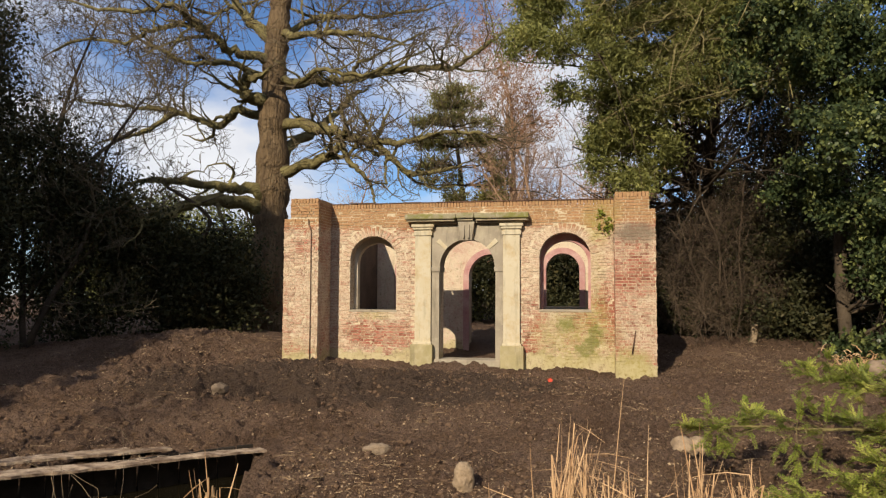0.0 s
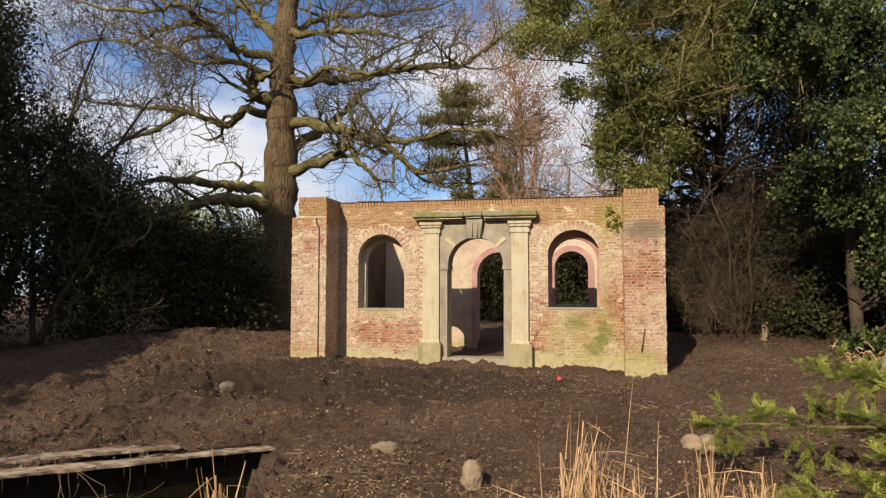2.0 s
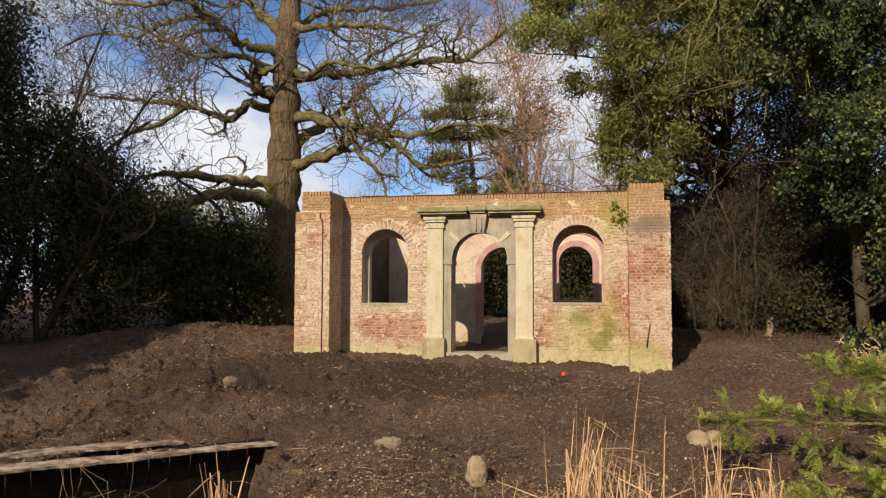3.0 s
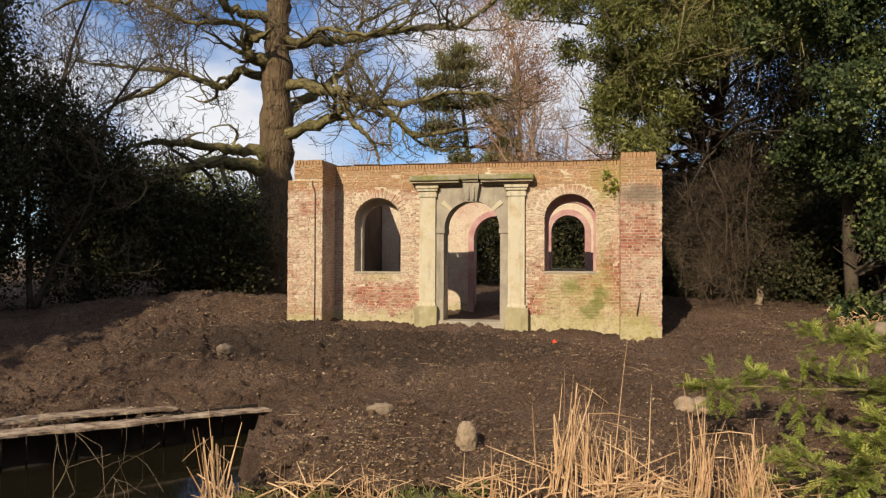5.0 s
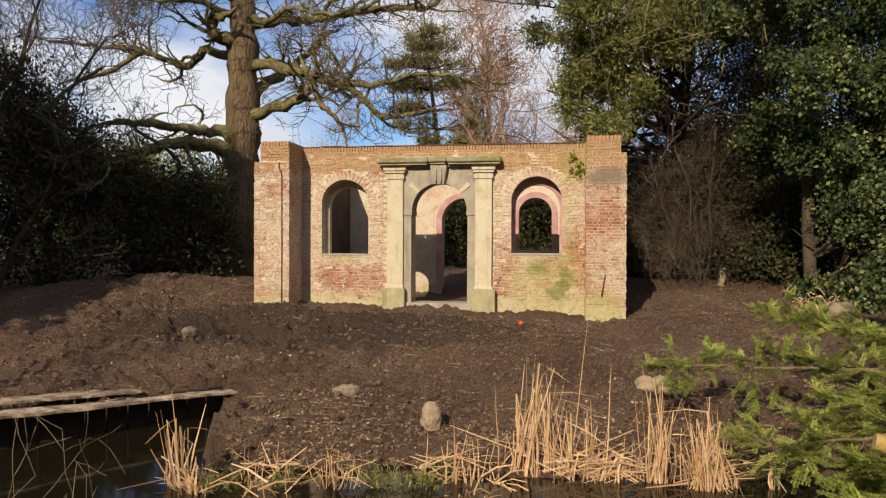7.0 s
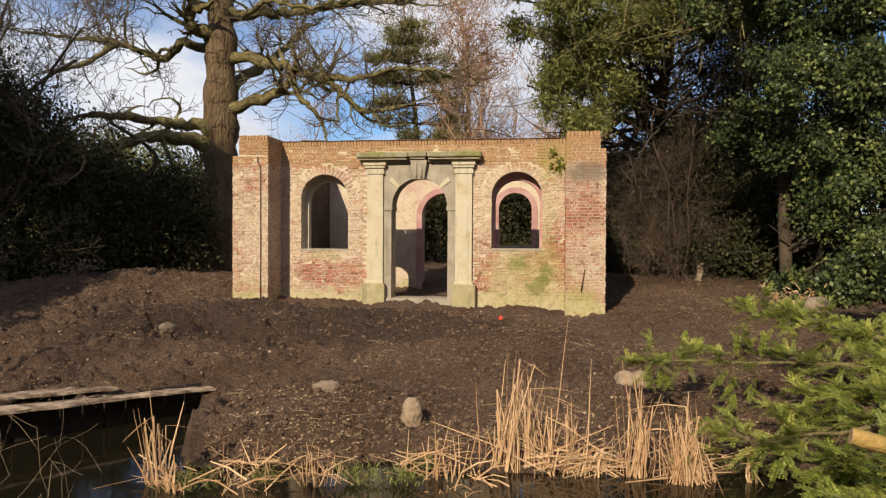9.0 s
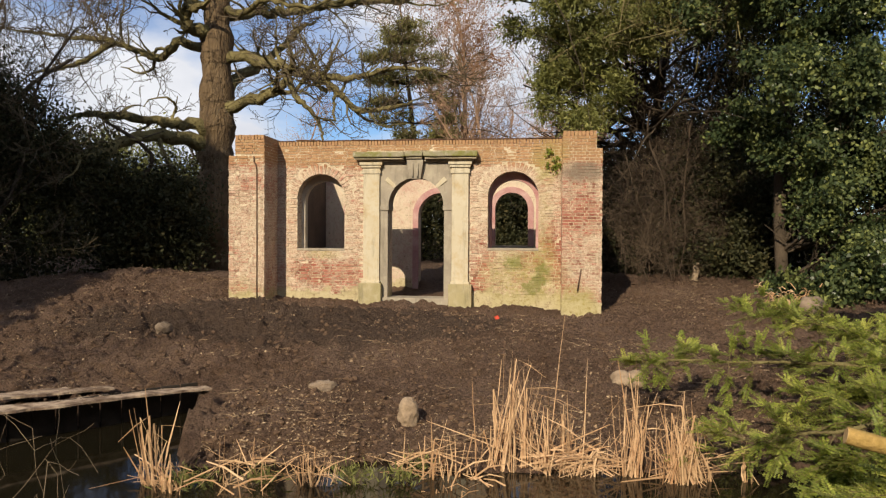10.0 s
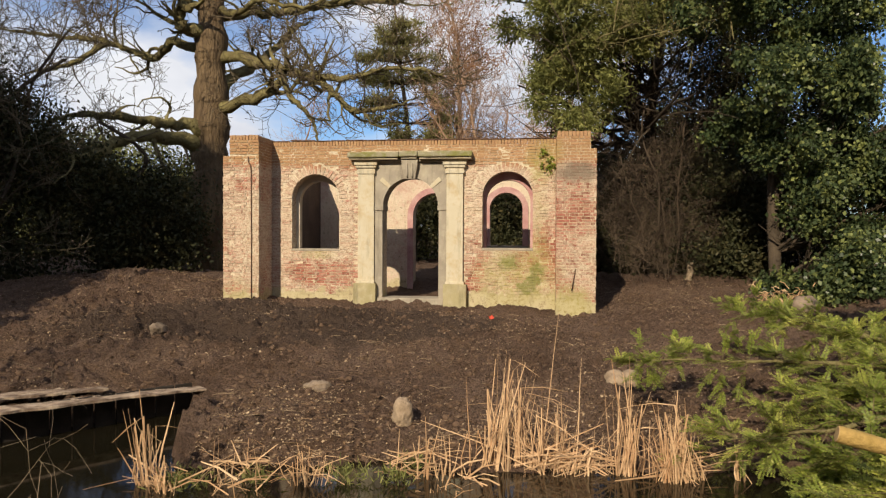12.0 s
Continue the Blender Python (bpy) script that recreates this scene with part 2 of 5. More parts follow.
def water_material():
    k = Nodes("pond_water", 0.06, 0.25)
    col = k.mix(k.noise(0.6, 3), (0.008, 0.007, 0.004), (0.014, 0.011, 0.006))
    k.bump(k.noise(3.0, 2), 0.06, 0.02)
    return k.done(col)


# side walls: the room's shade is put into this dark base colour
M_SIDE_SHADE = simple("shade_dark_plaster", (0.065, 0.048, 0.038), (0.12, 0.085, 0.065), 1.8, 0.92, 0.5, 40)
M_BRICK, M_MORTAR, M_INNER = masonry("old_brick", "brick"), masonry("lime_mortar", "mortar"), masonry("inner_brickwork", "inner")
M_STONE = stone_material("pale_sandstone", (0.50, 0.43, 0.30), (0.55, 0.49, 0.37), (0.44, 0.32, 0.17), 0.5)
M_GREYSTONE = stone_material("weathered_sandstone", (0.36, 0.31, 0.24), (0.28, 0.24, 0.19), (0.46, 0.41, 0.31), 0.6)
M_PLINTH = stone_material("mossy_plinth_stone", (0.40, 0.34, 0.20), (0.30, 0.26, 0.13), (0.46, 0.40, 0.28), 0.6)
M_CORNICE = mossy_stone()
M_PINK = simple("faded_pink_paint", (0.40, 0.19, 0.185), (0.54, 0.36, 0.32), 3.0, 0.85, 0.3)
M_LIME = simple("lime_plaster", (0.62, 0.55, 0.43), (0.52, 0.44, 0.33), 2.5, 0.9, 0.3)
M_TILE = simple("dark_coping_tile", (0.10, 0.055, 0.04), (0.16, 0.09, 0.06), 5.0, 0.85, 0.5)
M_SOIL = soil_material()
M_CLOD = simple("soil_clods", (0.095, 0.059, 0.039), (0.165, 0.106, 0.071), 4.0, 0.95, 0.8, 50, 0.15, by_island=True)
M_LITTER = simple("dry_leaf_litter", (0.16, 0.085, 0.040), (0.56, 0.42, 0.27), 4.0, 0.9, 0.2, 50, 0.2, by_island=True)
M_WATER = water_material()
M_OAK = simple("oak_bark", (0.12, 0.082, 0.050), (0.215, 0.150, 0.086), 2.2, 0.95, 1.0, 9, 0.15, (1.8, 1.8, 0.45), 0.3, False, 0.10)
M_DULLTWIG = simple("dull_brown_twigs", (0.045, 0.032, 0.022), (0.125, 0.088, 0.058), 1.0, 0.9, 0.0, by_island=True)
M_LIMB = simple("mossy_limb_bark", (0.14, 0.112, 0.052), (0.25, 0.215, 0.095), 2.6, 0.95, 1.0, 14, 0.15, (1, 1, 1), 0.3, False, 0.07)
M_TWIG = simple("bare_twigs", (0.075, 0.056, 0.036), (0.165, 0.128, 0.075), 2.0, 0.9, 0.0, by_island=True)
M_BROWNTWIG = simple("russet_twigs", (0.28, 0.170, 0.105), (0.43, 0.28, 0.185), 1.0, 0.9, 0.0, by_island=True)
M_DARKBARK = simple("dark_bark", (0.055, 0.042, 0.030), (0.10, 0.075, 0.052), 2.0, 0.95, 0.8, 25, 0.15)
M_REED = simple("dead_reed", (0.36, 0.188, 0.086), (0.74, 0.51, 0.305), 3.0, 0.7, 0.0, 40, 0.3, (1, 1, 0.3), by_island=True)
M_IVY = leaf_material("ivy_leaves", (0.032, 0.050, 0.023), (0.125, 0.16, 0.066), (0.37, 0.40, 0.13), 0.30)
M_YEW = leaf_material("yew_needles", (0.145, 0.153, 0.050), (0.31, 0.32, 0.100), (0.48, 0.455, 0.165), 0.6, 0.48)
M_BRIGHT = leaf_material("bright_cut_foliage", (0.16, 0.205, 0.040), (0.38, 0.42, 0.075), (0.60, 0.58, 0.14), 0.45, 0.45)
M_PINE = leaf_material("pine_needles", (0.20, 0.19, 0.065), (0.36, 0.33, 0.12), (0.48, 0.43, 0.19), 0.7, 0.5)
M_RUSSET = leaf_material("withered_brown_leaves", (0.26, 0.105, 0.042), (0.42, 0.19, 0.080), (0.48, 0.27, 0.13), 0.8, 0.45)
# evergreen leaf colour darkened for trees meant to stand in shade
M_SHADE = leaf_material("shaded_evergreen_leaves", (0.036, 0.040, 0.020), (0.078, 0.077, 0.032), (0.14, 0.115, 0.052), 0.55)
M_ROCK = simple("field_stone", (0.19, 0.140, 0.098), (0.30, 0.225, 0.16), 5.0, 0.92, 0.8, 40)
M_TANROCK = simple("tan_boulder", (0.27, 0.195, 0.128), (0.38, 0.285, 0.195), 6.0, 0.92, 0.8, 40)
M_HAZE = simple("pale_fine_twigs", (0.17, 0.125, 0.080), (0.30, 0.225, 0.15), 1.0, 0.9, 0.0, by_island=True)
M_PLANK = simple("weathered_plank", (0.17, 0.115, 0.08), (0.50, 0.385, 0.28), 5.0, 0.9, 0.6, 30, 0.2, (1, 1, 1), 0.22)
# near-black wood colour that stands in for shade under the boards
M_UNDER_SHADE = simple("shade_black_wood", (0.020, 0.016, 0.012), (0.040, 0.030, 0.022), 4.0, 0.95, 0.5)
M_CUT = simple("sawn_wood", (0.50, 0.33, 0.15), (0.58, 0.40, 0.20), 12.0, 0.8, 0.3)
M_LOG = simple("yellowed_log_bark", (0.30, 0.20, 0.055), (0.46, 0.30, 0.10), 7.0, 0.85, 0.7, 30)
M_IRON = simple("rusty_iron", (0.08, 0.05, 0.035), (0.14, 0.08, 0.05), 14.0, 0.8, 0.5)
M_RED = simple("red_plastic", (0.48, 0.05, 0.025), (0.55, 0.08, 0.04), 8.0, 0.5, 0.1)

# ---- mesh helpers ----


def mesh_of(name, verts, faces, material, smooth=False):
    me = bpy.data.meshes.new(name)
    me.from_pydata(verts, [], faces)
    if material:
        me.materials.append(material)
    if smooth:
        me.polygons.foreach_set("use_smooth", [True] * len(me.polygons))
    return me


def quads_mesh(name, v, n_side, material):
    """A mesh of loose faces of n_side corners each, from an array of corners."""
    v = np.ascontiguousarray(v, dtype=np.float32).reshape(-1, 3)
    me = bpy.data.meshes.new(name)
    n = len(v)
    me.vertices.add(n)
    me.vertices.foreach_set("co", v.ravel())
    me.loops.add(n)
    me.loops.foreach_set("vertex_index", np.arange(n, dtype=np.int32))
    me.polygons.add(n // n_side)
    me.polygons.foreach_set("loop_start", np.arange(0, n, n_side, dtype=np.int32))
    me.update(calc_edges=True)
    me.materials.append(material)
    return me


def part(name, mesh, material=None, parent=None, label=""):
    """Links a mesh or bmesh as one object, under its thing."""
    if isinstance(mesh, bmesh.types.BMesh):
        me = bpy.data.meshes.new(name)
        mesh.to_mesh(me)
        mesh.free()
        mesh = me
        mesh.materials.append(material)
    ob = new(name, mesh)
    if parent:
        ob.parent = parent
    if label:
        tagged(ob, label)
    return ob


def thing(name, m, label, category, group="", kind=""):
    ob = new(name)
    ob.matrix_world = m
    ob.empty_display_size = 0.1
    return tagged(ob, label, category, group, kind)


BOX = ((0, 3, 2, 1), (4, 5, 6, 7), (0, 1, 5, 4), (1, 2, 6, 5), (2, 3, 7, 6), (3, 0, 4, 7))


def add_box(vs, fs, lo, hi, jit=0.0, rng=random):
    k = len(vs)
    (a, b, c), (d, e, f) = lo, hi
    for p in ((a, b, c), (d, b, c), (d, e, c), (a, e, c), (a, b, f), (d, b, f), (d, e, f), (a, e, f)):
        vs.append(tuple(q + (rng.uniform(-jit, jit) if jit else 0) for q in p))
    fs.extend(tuple(k + i for i in q) for q in BOX)


def bevelled_box(lo, hi, bevel=0.01, seg=2, rough=0.0, seed=0, cuts=0):
    bm = bmesh.new()
    vs, fs = [], []
    add_box(vs, fs, lo, hi)
    vv = [bm.verts.new(p) for p in vs]
    for q in fs:
        bm.faces.new([vv[i] for i in q])
    if cuts:
        bmesh.ops.subdivide_edges(bm, edges=bm.edges[:], cuts=cuts, use_grid_fill=True)
        edges = [e for e in bm.edges if len(e.link_faces) == 2 and e.calc_face_angle(0) > 0.5]
    else:
        edges = bm.edges[:]
    if bevel:
        bmesh.ops.bevel(bm, geom=edges, offset=bevel, segments=seg, affect="EDGES", profile=0.6)
    if rough:
        off = Vector((seed * 3.1, seed * 1.7, 0))
        for v in bm.verts:
            v.co += noise.noise_vector(v.co * 5 + off) * rough
    return bm


def tube(vs, fs, pts, radii, sides=6, cap=True):
    """A tapering tube along points, appended to lists."""
    k0 = len(vs)
    n = len(pts)
    up = Vector((0.31, 0.17, 0.93))
    for i, p in enumerate(pts):
        d = (pts[min(i + 1, n - 1)] - pts[max(i - 1, 0)])
        if d.length < 1e-9:
            d = Vector((0, 0, 1))
        d.normalize()
        a = d.cross(up)
        if a.length < 1e-3:
            a = d.cross(Vector((1, 0, 0)))
        a.normalize()
        b = d.cross(a)
        r = radii[i]
        for j in range(sides):
            w = 2 * math.pi * j / sides
            vs.append(tuple(p + a * (math.cos(w) * r) + b * (math.sin(w) * r)))
    for i in range(n - 1):
        for j in range(sides):
            q, s = k0 + i * sides + j, k0 + i * sides + (j + 1) % sides
            fs.append((q, s, s + sides, q + sides))
    if cap:
        fs.append(tuple(k0 + (n - 1) * sides + j for j in range(sides)))
        fs.append(tuple(k0 + j for j in reversed(range(sides))))


def leaf_quads(centres, size, seed, aspect=0.55, up=0.35, droop=0.0):
    """Folded diamond leaves, one at each centre, facing all ways but mostly up and out."""
    g = np.random.default_rng(seed)
    n = len(centres)
    d = g.normal(size=(n, 3))
    d[:, 2] -= droop
    d /= np.linalg.norm(d, axis=1)[:, None]
    nrm = g.normal(size=(n, 3))
    nrm[:, 2] += up
    s = np.cross(d, nrm)
    s /= np.linalg.norm(s, axis=1)[:, None] + 1e-9
    nn = np.cross(s, d)
    ln = (size * g.uniform(0.6, 1.35, n))[:, None]
    w = ln * aspect * 0.5
    c = np.asarray(centres)
    return np.stack([c, c + d * ln * 0.45 + s * w + nn * w * 0.3, c + d * ln, c + d * ln * 0.45 - s * w + nn * w * 0.3], axis=1)


def clumps(blobs, count, per, spread, seed, shell=0.55):
    """Leaf centres gathered in clumps inside ellipsoids (x, y, z, rx, ry, rz)."""
    g = np.random.default_rng(seed)
    b = np.array(blobs, dtype=float)
    wgt = b[:, 3] * b[:, 4] + b[:, 4] * b[:, 5] + b[:, 3] * b[:, 5]
    pick = g.choice(len(b), size=count, p=wgt / wgt.sum())
    d = g.normal(size=(count, 3))
    d /= np.linalg.norm(d, axis=1)[:, None]
    r = (shell + (1 - shell) * g.random(count)) * g.uniform(0.82, 1.15, count)
    cc = b[pick, :3] + d * b[pick, 3:] * r[:, None]
    sz = spread * g.uniform(0.5, 1.5, count)
    pts = cc[:, None, :] + g.normal(size=(count, per, 3)) * sz[:, None, None] * np.array([1, 1, 0.7])
    return pts.reshape(-1, 3)


def hash2(ix, iy, seed):
    h = np.sin(ix * 127.1 + iy * 311.7 + seed * 74.7) * 43758.5453
    return h - np.floor(h)


def vnoise(x, y, seed):
    ix, iy = np.floor(x), np.floor(y)
    fx, fy = x - ix, y - iy
    fx, fy = fx * fx * (3 - 2 * fx), fy * fy * (3 - 2 * fy)
    a, b = hash2(ix, iy, seed), hash2(ix + 1, iy, seed)
    c, d = hash2(ix, iy + 1, seed), hash2(ix + 1, iy + 1, seed)
    return (a + (b - a) * fx + (c - a) * fy + (a - b - c + d) * fx * fy) * 2 - 1


def step(lo, hi, x):
    t = np.clip((x - lo) / (hi - lo), 0, 1)
    return t * t * (3 - 2 * t)

# ---- ground and pond ----


def ground_z(x, y):
    """The height of the soil, without clods."""
    x, y = np.asarray(x, float), np.asarray(y, float)
    shore = 8.05 - 0.09 * x + 0.18 * vnoise(x * 1.3, y * 0 + 2, 5)
    s = y - shore
    z = np.interp(s, [-3.0, -0.5, 0.0, 0.45, 3.0, 6.0, 8.6, 10.5, 15.5, 40.0], [-2.0, -1.5, -0.93, -0.74, -0.55, -0.29, -0.13, -0.03, 0.36, 0.5])
    # the heap of dug soil and the rise towards the trees
    z = z + 0.52 * np.exp(-(((x + 6.6) / 3.4) ** 2 + ((y - 19.4) / 3.0) ** 2))
    z = z + 0.22 * np.exp(-(((x + 3.2) / 1.9) ** 2 + ((y - 15.6) / 1.5) ** 2))
    z = z + 0.05 * np.exp(-(((x - 0.2) / 1.1) ** 2 + ((y - 15.8) / 0.8) ** 2))
    # inlet beside the planks
    right = -2.30 - 0.16 * (y - 8.2)
    far = 11.25 + 0.86 * (x + 2.7)
    inside = step(0.02, 0.28, right - x) * step(-0.05, 0.12, far - y) * step(-30, -29, x)
    z = z * (1 - inside) + np.minimum(z, -1.7) * inside
    # the bank on which the camera stands
    near = step(3.2, 1.4, y)
    z = z * (1 - near) + near * (-0.02)
    # level floor inside the walls
    c, sn = math.cos(radians(TURN)), math.sin(radians(TURN))
    u, v = c * (x - ORIGIN[0]) + sn * (y - ORIGIN[1]), -sn * (x - ORIGIN[0]) + c * (y - ORIGIN[1])
    room = step(3.55, 3.3, np.abs(u)) * step(0.1, 0.3, v) * step(4.2, 3.9, v)
    return z * (1 - room) + room * 0.02


def rough_z(x, y):
    u = ground_z(x, y)
    amp = 0.35 + 0.65 * step(0.42, 0.7, 0.5 + 0.5 * vnoise(x * 0.45, y * 0.45, 31))
    def ridge(q):
        return 1 - 2 * np.abs(q)
    r = 0.06 * vnoise(x * 1.1, y * 1.1, 11) + 0.065 * amp * ridge(vnoise(x * 2.3 + 0.6 * vnoise(x, y, 3), y * 2.6, 12)) + 0.080 * amp * ridge(vnoise(x * 5.3, y * 5.9, 13)) + 0.042 * ridge(vnoise(x * 9.7, y * 9.1, 15)) + 0.022 * vnoise(x * 13, y * 13, 14)
    heap = np.exp(-(((x + 3.6) / 4.6) ** 2 + ((y - 14.6) / 2.4) ** 2))
    r = r + heap * (0.15 * ridge(vnoise(x * 1.5 + 4, y * 1.9, 17)) + 0.14 * ridge(vnoise(x * 3.7, y * 4.3, 18)) - 0.04)
    cx, sx = math.cos(radians(TURN)), math.sin(radians(TURN))
    uu, vv = cx * (x - ORIGIN[0]) + sx * (y - ORIGIN[1]), -sx * (x - ORIGIN[0]) + cx * (y - ORIGIN[1])
    room = step(3.55, 3.3, np.abs(uu)) * step(0.1, 0.3, vv) * step(4.2, 3.9, vv)
    return u + r * (1 - 0.8 * room) * step(1.0, 4.0, y + 0 * x + 1.5)


def axis(lo, hi, fine, out, grow=1.18):
    mid = list(np.arange(lo, hi, fine))
    a, d = [], fine
    while (a[-1] if a else hi) < out:
        d *= grow
        a.append((a[-1] if a else hi) + d)
    b, d = [], fine
    while (b[-1] if b else lo) > -out:
        d *= grow
        b.append((b[-1] if b else lo) - d)
    return np.array(b[::-1] + mid + a)


def make_ground():
    xs, ys = axis(-10.0, 10.5, 0.042, 500), axis(7.4, 20.5, 0.042, 500)
    gx, gy = np.meshgrid(xs, ys)
    gz = rough_z(gx, gy)
    v = np.stack([gx, gy, gz], -1).reshape(-1, 3)
    nx, ny = len(xs), len(ys)
    idx = np.arange(nx * ny).reshape(ny, nx)
    q = np.stack([idx[:-1, :-1], idx[:-1, 1:], idx[1:, 1:], idx[1:, :-1]], -1).reshape(-1, 4).astype(np.int32)
    me = bpy.data.meshes.new("ground")
    me.vertices.add(len(v))
    me.vertices.foreach_set("co", v.astype(np.float32).ravel())
    me.loops.add(q.size)
    me.loops.foreach_set("vertex_index", q.ravel())
    me.polygons.add(len(q))
    me.polygons.foreach_set("loop_start", np.arange(0, q.size, 4, dtype=np.int32))
    me.update(calc_edges=True)
    me.polygons.foreach_set("use_smooth", [True] * len(q))
    me.materials.append(M_SOIL)
    tagged(new("ground", me), "dark freshly dug bare soil sloping down to a pond", "ground", kind="structure")


make_ground()


def make_water():
    n = 24
    xs, ys = np.linspace(-40, 40, n), np.linspace(1.0, 14.0, n)
    vs = [(x, y, WATER) for y in ys for x in xs]
    fs = [(j * n + i, j * n + i + 1, (j + 1) * n + i + 1, (j + 1) * n + i) for j in range(n - 1) for i in range(n - 1)]
    tagged(new("water", mesh_of("water", vs, fs, M_WATER, True)), "still dark brown pond water along the bank", "water", kind="structure")


make_water()

# ---- the brick pavilion ----
HALF = 4.23            # half the outer width
PIER_IN = 3.39         # inner side of the end piers
FRONT = -0.90          # front face of the piers
TOP, PIER_TOP = 3.74, 3.90
FOOT = -0.45           # walls go into the soil
DOOR = (0.0, 0.67, 0.0, 2.31)             # middle, half width, sill, springing
WIN_L, WIN_R = (-2.31, 0.585, 1.28, 2.48), (2.28, 0.585, 1.32, 2.52)
OPENINGS = [WIN_L, DOOR, WIN_R]
BACK_OPENINGS = [(-2.2, 0.47, 1.34, 2.38), (0.04, 0.66, 0.02, 2.18), (2.07, 0.47, 1.34, 2.38)]


def arch_top(op, u):
    c, h, _, spring = op
    return spring + math.sqrt(max(0.0, h * h - (u - c) ** 2))


def inside(u, w, openings, grow=0.0):
    for op in openings:
        c, h, sill, spring = op
        if abs(u - c) < h + grow and w > sill - (grow if sill > 0.1 else 9):
            if w < spring or (u - c) ** 2 + (w - spring) ** 2 < (h + grow) ** 2:
                return True
    return False


def wall_mesh(name, u0, u1, w0, w1, openings, v0, v1, material):
    """A wall along u with arched openings through it, of real thickness."""
    bm = bmesh.new()
    cuts = {u0, u1}
    for c, h, sill, spring in openings:
        cuts |= {c - h * math.cos(math.pi * i / 24) for i in range(25)}
    cuts = sorted(cuts)
    made = {}

    def vert(u, w):
        key = (round(u, 5), round(w, 5))
        if key not in made:
            made[key] = bm.verts.new((u, v0, w))
        return made[key]

    for a, b in zip(cuts, cuts[1:]):
        m = (a + b) / 2
        op = next((o for o in openings if abs(m - o[0]) < o[1]), None)
        if op is None:
            spans = [((w0, w0), (w1, w1))]
        else:
            spans = [((arch_top(op, a), arch_top(op, b)), (w1, w1))]
            if op[2] > w0 + 0.01:
                spans.append(((w0, w0), (op[2], op[2])))
        for (la, lb), (ha, hb) in spans:
            bm.faces.new((vert(a, la), vert(b, lb), vert(b, hb), vert(a, ha)))
    # the sides of each opening meet the arch where the springing stands
    bmesh.ops.remove_doubles(bm, verts=bm.verts[:], dist=1e-4)
    faces = bm.faces[:]
    got = bmesh.ops.extrude_face_region(bm, geom=faces, use_keep_orig=True)
    for g in got["geom"]:
        if isinstance(g, bmesh.types.BMVert):
            g.co.y = v1
    bmesh.ops.recalc_face_normals(bm, faces=bm.faces[:])
    me = bpy.data.meshes.new(name)
    bm.to_mesh(me)
    bm.free()
    me.materials.append(material)
    return me


COURSE, STRETCH, HEADER, JOINT = 0.067, 0.196, 0.097, 0.012


def lay(u0, u1, w0, w1, openings, skip=None, seed=0, bond=True):
    """Bricks of a face in Flemish bond: spans (u, u, w, w)."""
    rng = random.Random(seed)
    out = []
    row, w = 0, w1 - math.floor((w1 - w0) / COURSE) * COURSE
    while w + COURSE <= w1 + 1e-6:
        u = u0 - (0.0 if row % 2 else HEADER * 0.5 + STRETCH * 0.5) - rng.uniform(0, 0.02)
        kind = row % 2
        while u < u1:
            ln = (STRETCH if kind else HEADER) + rng.uniform(-0.006, 0.006)
            a, b = max(u, u0), min(u + ln - JOINT, u1)
            mw = w + COURSE / 2
            if b - a > 0.035:
                # clip to the openings
                segs = [(a, b)]
                for c, h, sill, spring in openings:
                    if mw > sill - 0.02:
                        if mw < spring:
                            hw = h
                        elif mw < spring + h:
                            hw = math.sqrt(h * h - (mw - spring) ** 2) + 0.02
                        else:
                            continue
                        nxt = []
                        for p, q in segs:
                            if q <= c - hw or p >= c + hw:
                                nxt.append((p, q))
                            else:
                                if p < c - hw:
                                    nxt.append((p, c - hw))
                                if q > c + hw:
                                    nxt.append((c + hw, q))
                        segs = nxt
                for p, q in segs:
                    if q - p > 0.03 and not (skip and skip((p + q) / 2, mw)):
                        out.append((p, q, w + JOINT / 2, w + COURSE - JOINT / 2))
            u += ln
            kind = 1 - kind
        w += COURSE
        row += 1
    return out


def brick_field(name, spans, place, parent, seed=0, proud=0.011, material=M_BRICK):
    """All bricks of one face joined; place maps (u, depth, w) to the facade's places."""
    rng = random.Random(seed)
    vs, fs = [], []
    for a, b, c, d in spans:
        k = len(vs)
        p = proud * rng.uniform(0.35, 1.5)
        if rng.random() < 0.08:
            p = 0.001
        add_box(vs, fs, (a, -p, c), (b, 0.03, d), 0.004, rng)
        vs[k:] = [place(*q) for q in vs[k:]]
    me = mesh_of(name, vs, fs, material)
    ob = part(name, me, None, parent)
    return tagged(ob, kind="stuff")


def structure(name, me, label):
    ob = tagged(new(name, me), label, "wall", kind="structure")
    ob.matrix_world = B
    return ob


wall_front = structure("wall_front", wall_mesh("wall_front", -PIER_IN, PIER_IN, FOOT, TOP, [(c, h, s if s > 0.1 else FOOT, sp) for c, h, s, sp in OPENINGS], 0.0, THICK, M_MORTAR),
                       "weathered brick front wall with arched openings, roofless ruin")
wall_back = structure("wall_back", wall_mesh("wall_back", -HALF + 0.02, HALF - 0.02, FOOT, TOP - 0.05, [(c, h, s if s > 0.1 else FOOT, sp) for c, h, s, sp in BACK_OPENINGS], DEPTH, DEPTH + THICK, M_INNER),
                      "lime-washed brick back wall with an arched doorway and windows")
# inner side walls carry the colour darkened for shade
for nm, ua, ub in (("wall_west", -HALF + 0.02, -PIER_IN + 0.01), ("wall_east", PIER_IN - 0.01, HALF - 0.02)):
    structure(nm, wall_mesh(nm, ua, ub, FOOT, TOP - 0.03, [], THICK, DEPTH, M_SIDE_SHADE), "brick side wall of the roofless pavilion")


